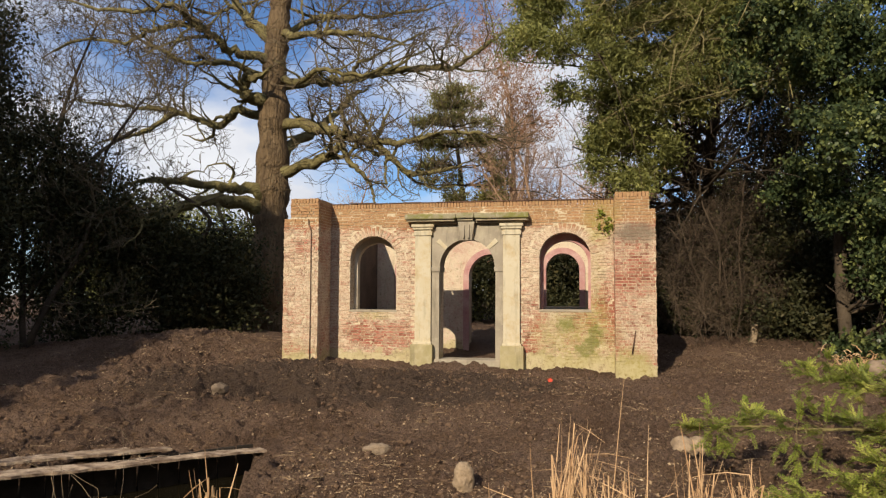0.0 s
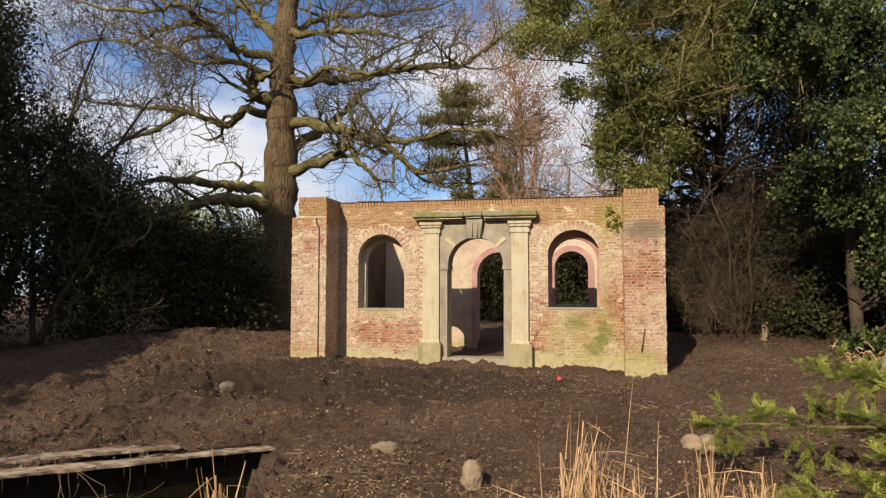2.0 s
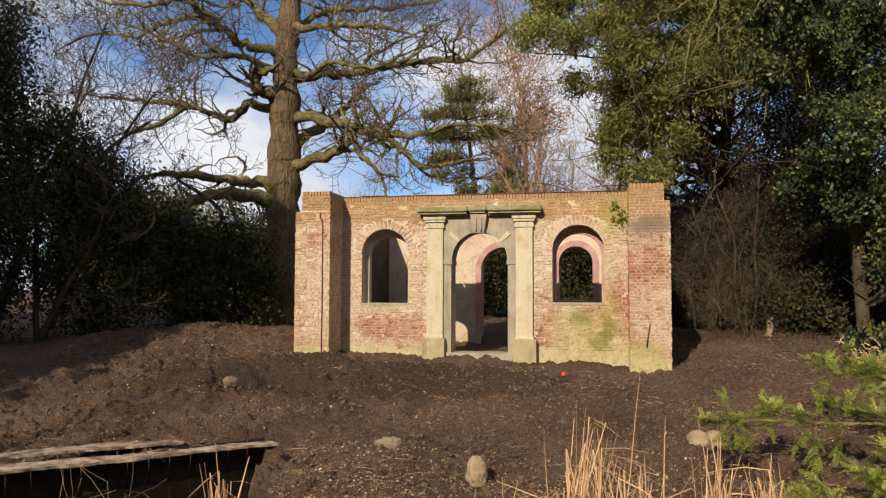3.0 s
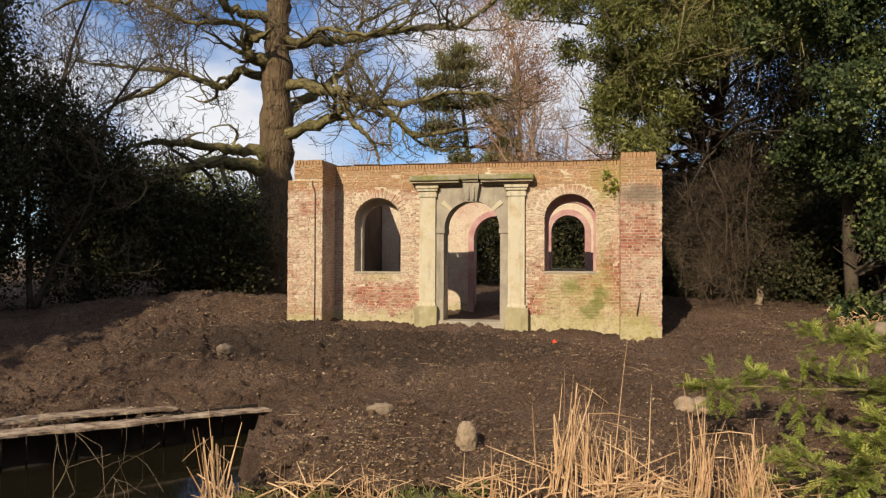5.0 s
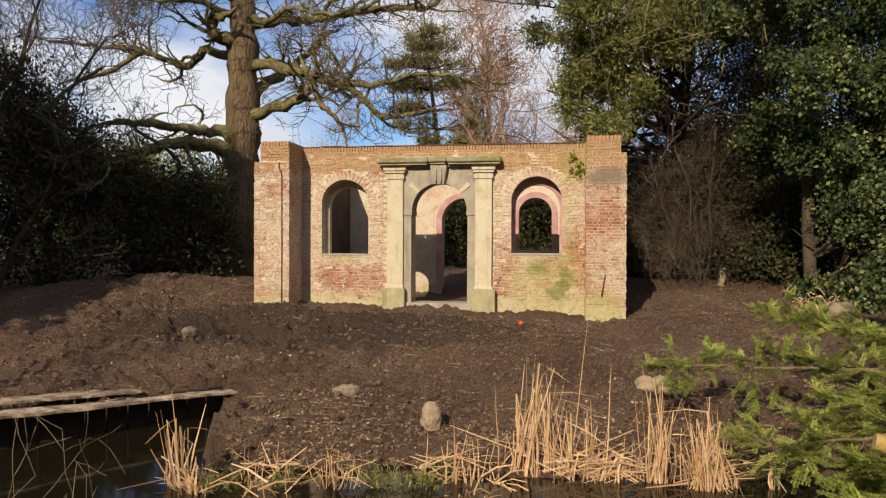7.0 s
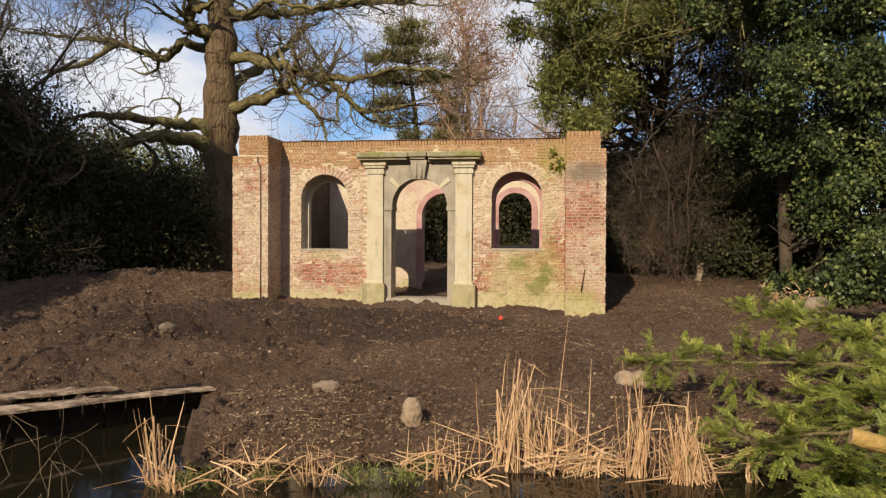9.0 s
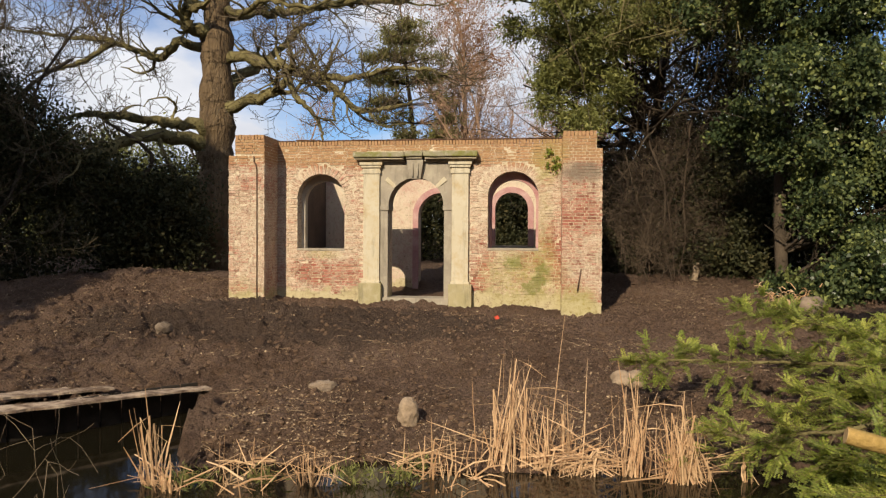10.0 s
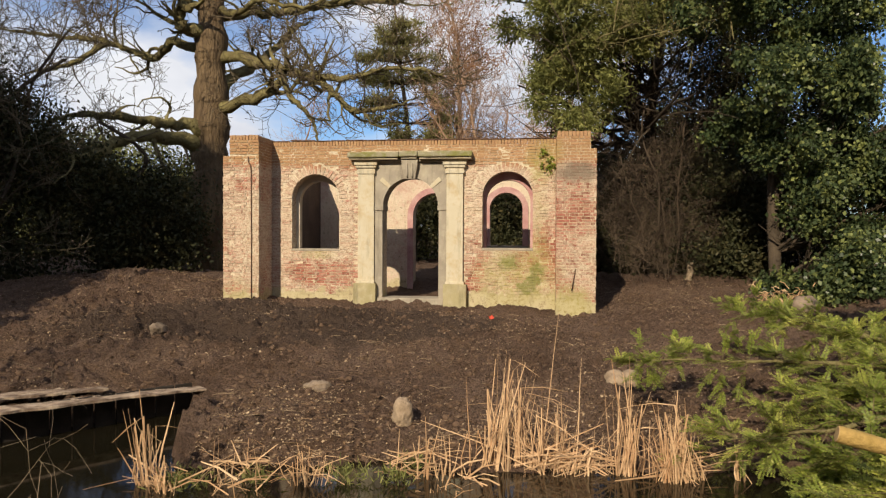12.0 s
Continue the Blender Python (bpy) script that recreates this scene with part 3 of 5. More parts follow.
def bare_foot(u, w):
    return w < 0.24 + 0.14 * noise.noise(Vector((u * 1.7, 3.0, 0.4))) + 0.06 * noise.noise(Vector((u * 6, 1.0, w * 5)))


def ring_skip(u, w):
    """Bricks stay clear of the arch rings, the plastered foot and the stone doorcase."""
    if bare_foot(u, w):
        return True
    for op in (WIN_L, WIN_R):
        c, h, sill, spring = op
        r = math.hypot(u - c, w - spring)
        if w > spring and r < h + 0.25:
            return True
    if abs(u) < 1.27 and w < 3.6:
        return True
    return False


brick_field("brickwork", lay(-PIER_IN, PIER_IN, FOOT + 0.2, TOP - 0.003, [WIN_L, WIN_R], ring_skip, 3), lambda u, v, w: (u, v, w), wall_front, 4)
brick_field("brickwork", lay(-PIER_IN + 0.02, PIER_IN - 0.02, -0.1, TOP - 0.1, BACK_OPENINGS, None, 7), lambda u, v, w: (u, DEPTH + v, w), wall_back, 8, 0.004, M_INNER)

# piers: a wide lower shaft and a narrower rebuilt top
piers = {}
for nm, side in (("pier_west", -1), ("pier_east", 1)):
    inner, outer, outer_top = side * PIER_IN, side * HALF, side * (HALF - (0.15 if side < 0 else 0.12))
    step_w = 3.42 if side < 0 else 3.52
    bm = bmesh.new()
    vs, fs = [], []
    add_box(vs, fs, (min(inner, outer), FRONT, FOOT), (max(inner, outer), THICK, step_w))
    add_box(vs, fs, (min(inner, outer_top), FRONT + 0.004, step_w - 0.02), (max(inner, outer_top), THICK - 0.004, PIER_TOP - 0.11))
    ob = structure(nm, mesh_of(nm, vs, fs, M_MORTAR), "projecting brick end pier with a rebuilt buff top")
    piers[side] = ob
    lo, hi = min(inner, outer), max(inner, outer)
    lot, hit_ = min(inner, outer_top), max(inner, outer_top)
    front = lay(lo, hi, FOOT + 0.1, step_w, [], bare_foot, 21 + side) + lay(lot, hit_, step_w, PIER_TOP - 0.11, [], None, 25 + side)
    if side < 0:
        brick_field("brickwork", front, lambda u, v, w: (u, FRONT + v, w), ob, 31)
    else:
        # the pier that stands nearest: each brick on its own
        rng = random.Random(5)
        cache = {}
        for a, b, c, d in front:
            ln = round((b - a) / 0.012) * 0.012
            if ln not in cache:
                v2, f2 = [], []
                add_box(v2, f2, (-ln / 2, -0.011, 0), (ln / 2, 0.03, COURSE - JOINT), 0.004, rng)
                cache[ln] = mesh_of("brick", v2, f2, M_BRICK)
            bo = part("brick", cache[ln], None, ob)
            bo.location = ((a + b) / 2, FRONT + rng.uniform(-0.003, 0.004), c)
    ret = lay(FRONT, 0.0, FOOT + 0.1, PIER_TOP - 0.11, [], None, 41 + side)
    brick_field("brickwork", ret, (lambda u, v, w, s=side: (s * PIER_IN + s * v, u, w)), ob, 43 + side)
    out_side = lay(FRONT, THICK, FOOT + 0.1, step_w, [], None, 51 + side)
    brick_field("brickwork", out_side, (lambda u, v, w, s=side: (s * HALF - s * v, u, w)), ob, 47 + side)


def soldier_row(u0, u1, w, h, v_front, depth, parent, seed, name="brick"):
    """Bricks on edge along a wall's top, each its own."""
    rng = random.Random(seed)
    v2, f2 = [], []
    add_box(v2, f2, (-0.032, 0, 0), (0.032, depth, h), 0.003, rng)
    me = mesh_of("coping_brick", v2, f2, M_BRICK)
    n = int((u1 - u0) / 0.0745)
    pitch = (u1 - u0) / n
    for i in range(n):
        o = part("coping_brick", me, None, parent)
        o.location = (u0 + (i + 0.5) * pitch, v_front + rng.uniform(-0.004, 0.004), w + rng.uniform(-0.005, 0.006))
        o.rotation_euler = (0, rng.uniform(-0.03, 0.03), 0)


soldier_row(-PIER_IN, PIER_IN, TOP - 0.002, 0.108, -0.012, 0.22, wall_front, 61)
for side in (-1, 1):
    a, b = sorted((side * PIER_IN, side * (HALF - (0.15 if side < 0 else 0.12))))
    soldier_row(a, b, PIER_TOP - 0.112, 0.108, FRONT - 0.010, 0.22, piers[side], 63 + side)
    v2, f2 = [], []
    add_box(v2, f2, (a, FRONT + 0.2, PIER_TOP - 0.111), (b, THICK, PIER_TOP - 0.012), 0.004)
    part("capping", mesh_of("capping", v2, f2, M_BRICK), None, piers[side])

# thin dark tiles on the wall's top
rng = random.Random(71)
u = -PIER_IN + 0.02
while u < PIER_IN - 0.1:
    ln = rng.uniform(0.32, 0.62)
    e = min(u + ln, PIER_IN)
    o = part("coping_tile", bevelled_box((u + 0.004, -0.03, TOP + 0.112), (e - 0.004, THICK, TOP + 0.130 + rng.uniform(0, 0.008)), 0.004, 1), M_TILE, wall_front)
    o.rotation_euler = (0, rng.uniform(-0.003, 0.003), 0)
    u = e

# brick voussoirs round the window heads
for op in (WIN_L, WIN_R):
    c, h, sill, spring = op
    rng = random.Random(81 + int(c))
    n = 23
    for i in range(n):
        ang = math.pi * (i + 0.5) / n
        wid = math.pi * (h + 0.02) / n * 0.72
        vs, fs = [], []
        add_box(vs, fs, (-wid / 2, -0.016, 0), (wid / 2, 0.05, rng.uniform(0.17, 0.235)), 0.006, rng)
        vs = [(x * (1 + 0.32 * z / 0.225), y, z) for x, y, z in vs]
        o = part("voussoir", mesh_of("voussoir", vs, fs, M_BRICK), None, wall_front)
        o.location = (c - (h + 0.004) * math.cos(ang), rng.uniform(-0.004, 0.004), spring + (h + 0.004) * math.sin(ang))
        o.rotation_euler = (0, ang - math.pi / 2, 0)


def arch_band(c, r_in, r_out, sill, spring, v0, v1, legs=True, n=28, drop=0.0):
    """A flat surround: two uprights and a half ring, as one mesh."""
    prof = []
    if legs:
        prof.append((c - r_in, c - r_out, sill, sill))
    for i in range(n + 1):
        a = math.pi - math.pi * i / n
        prof.append((c + r_in * math.cos(a), c + r_out * math.cos(a), spring - drop + r_in * math.sin(a), spring + r_out * math.sin(a)))
    if legs:
        prof.append((c + r_in, c + r_out, sill, sill))
    vs, fs = [], []
    for ui, uo, wi, wo in prof:
        vs += [(ui, v0, wi), (uo, v0, wo), (uo, v1, wo), (ui, v1, wi)]
    for i in range(len(prof) - 1):
        for j in range(4):
            a, b = i * 4 + j, i * 4 + (j + 1) % 4
            fs.append((a, b, b + 4, a + 4))
    fs += [(0, 3, 2, 1), tuple(len(vs) - 4 + j for j in range(4))]
    bm = bmesh.new()
    vv = [bm.verts.new(p) for p in vs]
    for q in fs:
        bm.faces.new([vv[i] for i in q])
    bmesh.ops.recalc_face_normals(bm, faces=bm.faces[:])
    return bm


# window surrounds: stone sills in front, a lime fillet at the back of each reveal, painted bands on the back wall
for k, op in ((1, WIN_L), (2, WIN_R)):
    c, h, sill, spring = op
    win = tagged(new(f"window_{k}"), "empty arched window opening with a worn stone sill", "window", kind="structure")
    win.matrix_world = B
    part("window_sill", bevelled_box((c - h - 0.01, -0.018, sill - 0.05), (c + h + 0.01, THICK - 0.02, sill + 0.004), 0.012, 2, 0.006, k, 3), M_GREYSTONE, win)
    if k == 1:
        part("window_frame", arch_band(c, h - 0.09, h + 0.01, sill, spring, 0.31, THICK + 0.01, drop=0.06), M_LIME, win, "pale lime-plastered inner edge")
    else:
        part("window_frame", arch_band(c, h - 0.065, h + 0.01, sill, spring, 0.28, THICK + 0.01, drop=0.11), M_PINK, win, "faded pink painted inner edge")
for k, op in ((3, BACK_OPENINGS[0]), (4, BACK_OPENINGS[2])):
    c, h, sill, spring = op
    win = tagged(new(f"window_{k}"), "arched opening in the back wall with a faded pink painted band", "window", kind="structure")
    win.matrix_world = B
    part("window_frame", arch_band(c, h - 0.004, h + 0.16, sill - 0.02, spring, DEPTH - 0.035, DEPTH + 0.05), M_PINK, win)
    part("window_sill", bevelled_box((c - h - 0.16, DEPTH - 0.05, sill - 0.08), (c + h + 0.16, DEPTH + THICK, sill - 0.015), 0.01), M_GREYSTONE, win)
c, h, sill, spring = BACK_OPENINGS[1]
door_back = tagged(new("door_2"), "empty arched back doorway with a faded pink painted band", "doorway", kind="structure")
door_back.matrix_world = B
part("door_frame", arch_band(c, h - 0.004, h + 0.16, -0.1, spring, DEPTH - 0.035, DEPTH + 0.05), M_PINK, door_back)

# ---- stone doorcase ----
doorcase = tagged(new("door_1"), "pale sandstone arched doorcase with pilasters, keystone and mossy cornice", "doorway", kind="structure")
doorcase.matrix_world = B


def block(name, lo, hi, material, bevel=0.012, rough=0.006, cuts=3, parent=doorcase, label=""):
    global block_seed
    block_seed += 1
    return part(name, bevelled_box(lo, hi, bevel, 2, rough, block_seed, cuts), material, parent, label)


block_seed = 0
for s in (-1, 1):
    a, b = sorted((s * 0.86, s * 1.25))
    pil = block("pilaster", (a, -0.10, 0.50), (b, 0.05, 3.06), M_STONE, 0.010, 0.005, 5, label="pale dressed stone pilaster shaft")
    a2, b2 = sorted((s * 0.80, s * 1.34))
    block("plinth", (a2, -0.22, -0.50), (b2, 0.05, 0.48), M_PLINTH, 0.02, 0.012, 4, pil, "chipped stone plinth block")
    a3, b3 = sorted((s * 0.84, s * 1.29))
    block("base_moulding", (a3, -0.15, 0.47), (b3, 0.05, 0.54), M_STONE, 0.02, 0.006, 2, pil)
    for dz, dw, pr in ((3.06, 0.03, 0.125), (3.12, 0.012, 0.110), (3.20, 0.05, 0.15), (3.26, 0.08, 0.18)):
        aa, bb = sorted((s * (0.86 - dw), s * (1.25 + dw)))
        block("capital", (aa, -pr, dz), (bb, 0.05, dz + (0.10 if dz < 3.2 else 0.065)), M_STONE, 0.010, 0.004, 2, pil)
    a4, b4 = sorted((s * 0.67, s * 0.855))
    block("jamb", (a4, -0.035, -0.45), (b4, THICK + 0.01, 2.29), M_GREYSTONE, 0.008, 0.004, 4)
    block("impost", (sorted((s * 0.645, s * 0.858))[0], -0.06, 2.20), (sorted((s * 0.645, s * 0.858))[1], THICK + 0.02, 2.31), M_GREYSTONE, 0.012, 0.004, 2)
# spandrel slabs above the arch


def spandrel(s):
    bm = bmesh.new()
    n = 14
    pts = []
    for i in range(n + 1):
        a = math.pi / 2 * i / n
        pts.append((s * 0.67 * math.cos(a), 2.31 + 0.67 * math.sin(a)))
    low = [bm.verts.new((u, -0.03, w)) for u, w in pts]
    high = [bm.verts.new((s * 0.857 if u * s > 0.6 else u * 0.857 / 0.67, -0.03, 3.36 if i > 3 else (2.31 + (3.36 - 2.31) * i / 4)) if i < 4 else (u * 0.857 / 0.67, -0.03, 3.36)) for i, (u, w) in enumerate(pts)]
    for i in range(n):
        bm.faces.new((low[i], low[i + 1], high[i + 1], high[i]))
    got = bmesh.ops.extrude_face_region(bm, geom=bm.faces[:], use_keep_orig=True)
    for g in got["geom"]:
        if isinstance(g, bmesh.types.BMVert):
            g.co.y = 0.10
    bmesh.ops.recalc_face_normals(bm, faces=bm.faces[:])
    return bm


for s in (-1, 1):
    part("spandrel", spandrel(s), M_GREYSTONE, doorcase, "grey weathered stone spandrel")
part("archivolt", arch_band(0.0, 0.655, 0.76, 2.31, 2.31, -0.042, THICK, legs=False), M_GREYSTONE, doorcase)
for ang in (42, 138):
    bm = bevelled_box((-0.055, -0.055, 0.66), (0.055, 0.05, 0.95), 0.008, 2, 0.004, ang, 2)
    for v in bm.verts:
        v.co.x *= 0.75 + 0.9 * (v.co.z - 0.66)
    o = part("arch_stone", bm, M_STONE, doorcase, "pale wedge-shaped arch stone")
    o.location, o.rotation_euler = (0, 0, 2.31), (0, radians(ang - 90), 0)
# keystone, wider at the top
bm = bevelled_box((-0.20, -0.15, 2.93), (0.20, 0.06, 3.37), 0.014, 2, 0.004, 3, 3)
for v in bm.verts:
    v.co.x *= 0.66 + 0.34 * (v.co.z - 2.93) / 0.44
    if v.co.y < -0.1:
        v.co.y -= 0.05 * (v.co.z - 2.93) / 0.44
part("keystone", bm, M_GREYSTONE, doorcase, "weathered scrolled keystone")
for x in (-0.06, 0.06):
    bm = bevelled_box((x - 0.022, -0.215, 2.98), (x + 0.022, -0.12, 3.30), 0.016, 2, 0.004, 5, 2)
    part("keystone_rib", bm, M_GREYSTONE, doorcase)
# frieze and cornice in three lengths
for a, b, dz in ((-1.36, -0.24, 0.0), (-0.235, 0.20, 0.012), (0.205, 1.36, 0.004)):
    block("frieze", (a, -0.12, 3.34 + dz), (b, 0.08, 3.40 + dz), M_GREYSTONE, 0.006, 0.003, 2)
for a, b, dz in ((-1.47, -0.24, 0.0), (-0.235, 0.20, 0.014), (0.205, 1.47, 0.006)):
    cor = block("cornice", (a, -0.30, 3.43 + dz), (b, 0.08, 3.555 + dz), M_CORNICE, 0.03, 0.012, 4, label="moss-covered projecting cornice slab")
    block("cornice_moulding", (a + 0.03, -0.24, 3.385 + dz), (b - 0.03, 0.08, 3.435 + dz), M_STONE, 0.014, 0.004, 2, cor)
block("threshold", (-0.79, -0.10, -0.35), (0.79, THICK + 0.05, 0.14), M_GREYSTONE, 0.02, 0.01, 4, label="worn stone threshold")

# ---- trees ----


class Branches:
    """Gathers limbs as tubes; grows side branches and twigs on them."""

    def __init__(self, seed, least=0.004):
        self.least = least
        self.rng = random.Random(seed)
        self.thick, self.thin = ([], []), ([], [])
        self.tips = []

    def line(self, pts, r0, r1, sides=8, gnarl=0.0, fine=4, power=0.8):
        """A smooth limb through the points; returns its finer points and radii."""
        p = [Vector(q) for q in pts]
        out = []
        for i in range(len(p) - 1):
            a, b, c, d = p[max(i - 1, 0)], p[i], p[i + 1], p[min(i + 2, len(p) - 1)]
            for k in range(fine):
                t = k / fine
                out.append(0.5 * ((2 * b) + (c - a) * t + (2 * a - 5 * b + 4 * c - d) * t * t + (3 * b - a - 3 * c + d) * t ** 3))
        out.append(p[-1])
        n = len(out) - 1
        rad = [r0 + (r1 - r0) * (i / n) ** power for i in range(n + 1)]
        if gnarl:
            for i in range(1, n):
                out[i] += Vector([self.rng.gauss(0, gnarl) * (rad[i] + 0.05) for _ in range(3)])
                rad[i] *= self.rng.uniform(0.88, 1.16)
        tube(*self.thick, out, rad, sides)
        return out, rad

    def grow(self, pos, way, length, r, level, up=0.10, wob=0.35, kids=(3, 5), shrink=0.55):
        rng = self.rng
        n = max(3, int(length / 0.28)) if level else max(3, int(length / 0.16))
        n = min(n, 9)
        pts, rad = [pos.copy()], [r]
        d = way.normalized()
        for i in range(n):
            d = (d + Vector((rng.gauss(0, wob), rng.gauss(0, wob), rng.gauss(0, wob) + up))).normalized() if i else d
            pts.append(pts[-1] + d * (length / n))
            rad.append(max(self.least, r * (1 - 0.75 * (i + 1) / n)))
        vs = self.thick if r > 0.035 else self.thin
        tube(*vs, pts, rad, 6 if r > 0.035 else (4 if r > 0.012 else 3), False)
        self.tips.append(pts[-1])
        if level <= 0:
            return
        for _ in range(rng.randint(*kids)):
            i = rng.randint(max(1, n // 4), n)
            side = Vector((rng.gauss(0, 1), rng.gauss(0, 1), rng.gauss(0.2, 0.8))).normalized()
            dd = (pts[i] - pts[i - 1]).normalized() * 0.7 + side
            self.grow(pts[i], dd, length * shrink * rng.uniform(0.7, 1.3), max(self.least, rad[i] * 0.62), level - 1, up, wob, kids, shrink)

    def twigs_on(self, pts, rad, count, length, level, start=0.25, **kw):
        rng = self.rng
        n = len(pts)
        for _ in range(count):
            i = rng.randint(max(1, int(n * start)), n - 1)
            side = Vector((rng.gauss(0, 1), rng.gauss(0, 1), rng.gauss(0.35, 0.8))).normalized()
            dd = (pts[i] - pts[i - 1]).normalized() * 0.6 + side
            self.grow(pts[i], dd, length * rng.uniform(0.5, 1.3), max(self.least, min(0.09, rad[i] * rng.uniform(0.3, 0.6))), level, **kw)


def tree(name, x, y, label, category="tree"):
    return thing(name, pose(x, y, 0), label, category)


def under(ob, root):
    """Hang a part that was made in world places below its thing."""
    ob.parent = root
    ob.matrix_parent_inverse = root.matrix_world.inverted()
    return ob


def wood(b, root, thick_mat, thin_mat, trunk_name="trunk", twig_name="twigwork"):
    if b.thick[0]:
        o = under(new(trunk_name, mesh_of(trunk_name, *b.thick, thick_mat, True)), root)
        if trunk_name == "branchwork":
            tagged(o, kind="stuff")
    if b.thin[0]:
        tagged(under(new(twig_name, mesh_of(twig_name, *b.thin, thin_mat)), root), kind="stuff")
    b.thick, b.thin = ([], []), ([], [])


def foliage(root, pts, size, seed, material, name="crown", **kw):
    return under(new(name, quads_mesh(name, leaf_quads(pts, size, seed, **kw), 4, material)), root)


def make_oak():
    root = tree("oak_tree", -6.2, 26.0, "huge bare oak with gnarled spreading mossy limbs")
    t = Branches(1)
    t.line(((-6.25, 26, -0.2), (-6.2, 26, 1.2), (-6.2, 26, 2.7), (-6.2, 26, 4.0), (-6.2, 26, 5.2), (-6.2, 26, 7.0), (-6.2, 26, 8.4), (-6.2, 26, 9.9), (-6.1, 26, 11.1),
            (-6.0, 26, 12.1), (-5.7, 26, 13.3), (-5.5, 26, 15.0)), 0.64, 0.20, 16, 0.05, 5, 1.7)
    wood(t, root, M_OAK, M_OAK)
    b = Branches(2, 0.009)

    def limb(pts, r0, r1, count=6, length=1.5, level=3):
        nonlocal b
        a = Branches(int(r0 * 1000) + len(pts))
        p, r = a.line(pts, r0 * 1.12, r1 * 0.85, 10, 0.24, 6, 0.5)
        limb_ob = under(new("limb", mesh_of("limb", *a.thick, M_LIMB, True)), root)
        b.thick, b.thin = ([], []), ([], [])
        b.twigs_on(p, r, int(count * 1.5), length * 1.45, level, up=0.08, wob=0.30, kids=(2, 4), shrink=0.58)
        b.grow(p[-1], p[-1] - p[-3], length, r1 * 0.7, 2, 0.05, 0.3, (3, 4))
        for nm, (vs, fs), mat in (("branchwork", b.thick, M_LIMB), ("twigwork", b.thin, M_TWIG)):
            if vs:
                o = new(nm, mesh_of(nm, vs, fs, mat))
                o.parent = limb_ob
                o.matrix_parent_inverse = (root.matrix_world @ limb_ob.matrix_parent_inverse).inverted()
                tagged(o, kind="stuff")

    # limbs from low to high
    limb(((-6.3, 26.0, 5.2), (-7.3, 25.4, 5.3), (-8.1, 25.0, 5.3), (-9.2, 24.8, 5.4), (-10.0, 24.6, 5.4)), 0.24, 0.12, 4, 1.2)
    limb(((-6.3, 26.0, 4.6), (-7.3, 25.0, 4.75), (-8.1, 24.0, 4.6), (-8.8, 23.0, 4.0), (-9.9, 22.0, 3.5)), 0.28, 0.16, 3, 1.2)
    limb(((-6.3, 26.0, 7.8), (-7.5, 26.5, 8.2), (-8.4, 26.9, 7.8), (-9.3, 27.2, 8.1), (-10.3, 27.5, 8.5), (-11.7, 27.5, 8.6), (-13.4, 27.7, 8.8)), 0.21, 0.06, 12)
    limb(((-10.2, 27.5, 8.4), (-11.1, 26.8, 7.5), (-12.0, 26.5, 7.2)), 0.13, 0.06, 5)
    limb(((-6.2, 26.0, 9.9), (-7.4, 25.2, 10.0), (-8.0, 24.5, 10.3), (-8.6, 24.0, 10.7), (-8.9, 23.5, 10.9), (-10.0, 23.0, 10.5), (-11.5, 23.0, 10.7)), 0.19, 0.06, 12)
    limb(((-8.0, 24.5, 10.3), (-8.9, 25.0, 10.8), (-10.4, 25.5, 10.8), (-11.5, 26.0, 10.5), (-13.1, 26.3, 10.8), (-14.3, 26.5, 10.4)), 0.13, 0.05, 11)
    limb(((-6.3, 26.0, 8.3), (-6.9, 25.4, 8.4), (-7.0, 25.1, 8.9), (-6.6, 24.9, 9.0)), 0.26, 0.16, 3, 1.0, 2)
    limb(((-6.1, 26.0, 5.7), (-4.9, 25.4, 6.1), (-4.1, 25.0, 6.3), (-3.7, 24.8, 6.7), (-3.5, 24.8, 7.1)), 0.22, 0.13, 4)
    limb(((-6.2, 26.0, 7.7), (-4.6, 25.5, 7.4), (-3.5, 25.0, 7.0), (-2.5, 24.6, 6.7), (-2.0, 24.4, 6.2), (-1.4, 24.2, 5.7), (-0.9, 24.0, 5.6), (-0.2, 24.0, 5.7)), 0.23, 0.08, 13)
    limb(((-3.6, 24.8, 6.7), (-3.3, 24.4, 6.0), (-2.7, 24.0, 5.4), (-2.5, 24.0, 5.1), (-2.4, 24.0, 4.6)), 0.13, 0.04, 3, 0.7, 2)
    limb(((-6.1, 26.0, 9.0), (-4.9, 27.0, 9.5), (-3.7, 27.6, 9.7), (-2.5, 28.0, 10.1), (-1.2, 28.0, 10.3), (0.1, 28.0, 10.3), (0.9, 28.0, 10.8), (1.8, 28.0, 11.5)), 0.21, 0.08, 14)
    limb(((-6.1, 26.0, 10.8), (-4.7, 25.0, 10.5), (-3.3, 24.4, 10.3), (-2.0, 24.0, 10.0)), 0.17, 0.06, 9)
    limb(((-6.1, 26.0, 10.6), (-4.9, 27.0, 11.8), (-3.3, 27.6, 12.1), (-1.2, 28.0, 12.5)), 0.15, 0.06, 10)
    limb(((-6.2, 26.0, 10.6), (-7.1, 26.4, 11.4), (-8.0, 26.8, 12.4), (-8.8, 27.0, 13.5), (-9.8, 27.0, 14.6)), 0.25, 0.10, 10)
    limb(((-5.8, 26.0, 12.9), (-4.7, 25.4, 13.7), (-3.2, 25.0, 14.1)), 0.17, 0.08, 8)
    limb(((-6.0, 26.0, 6.6), (-5.2, 27.5, 7.6), (-4.5, 28.6, 8.6), (-3.8, 29.4, 9.6)), 0.24, 0.12, 6)
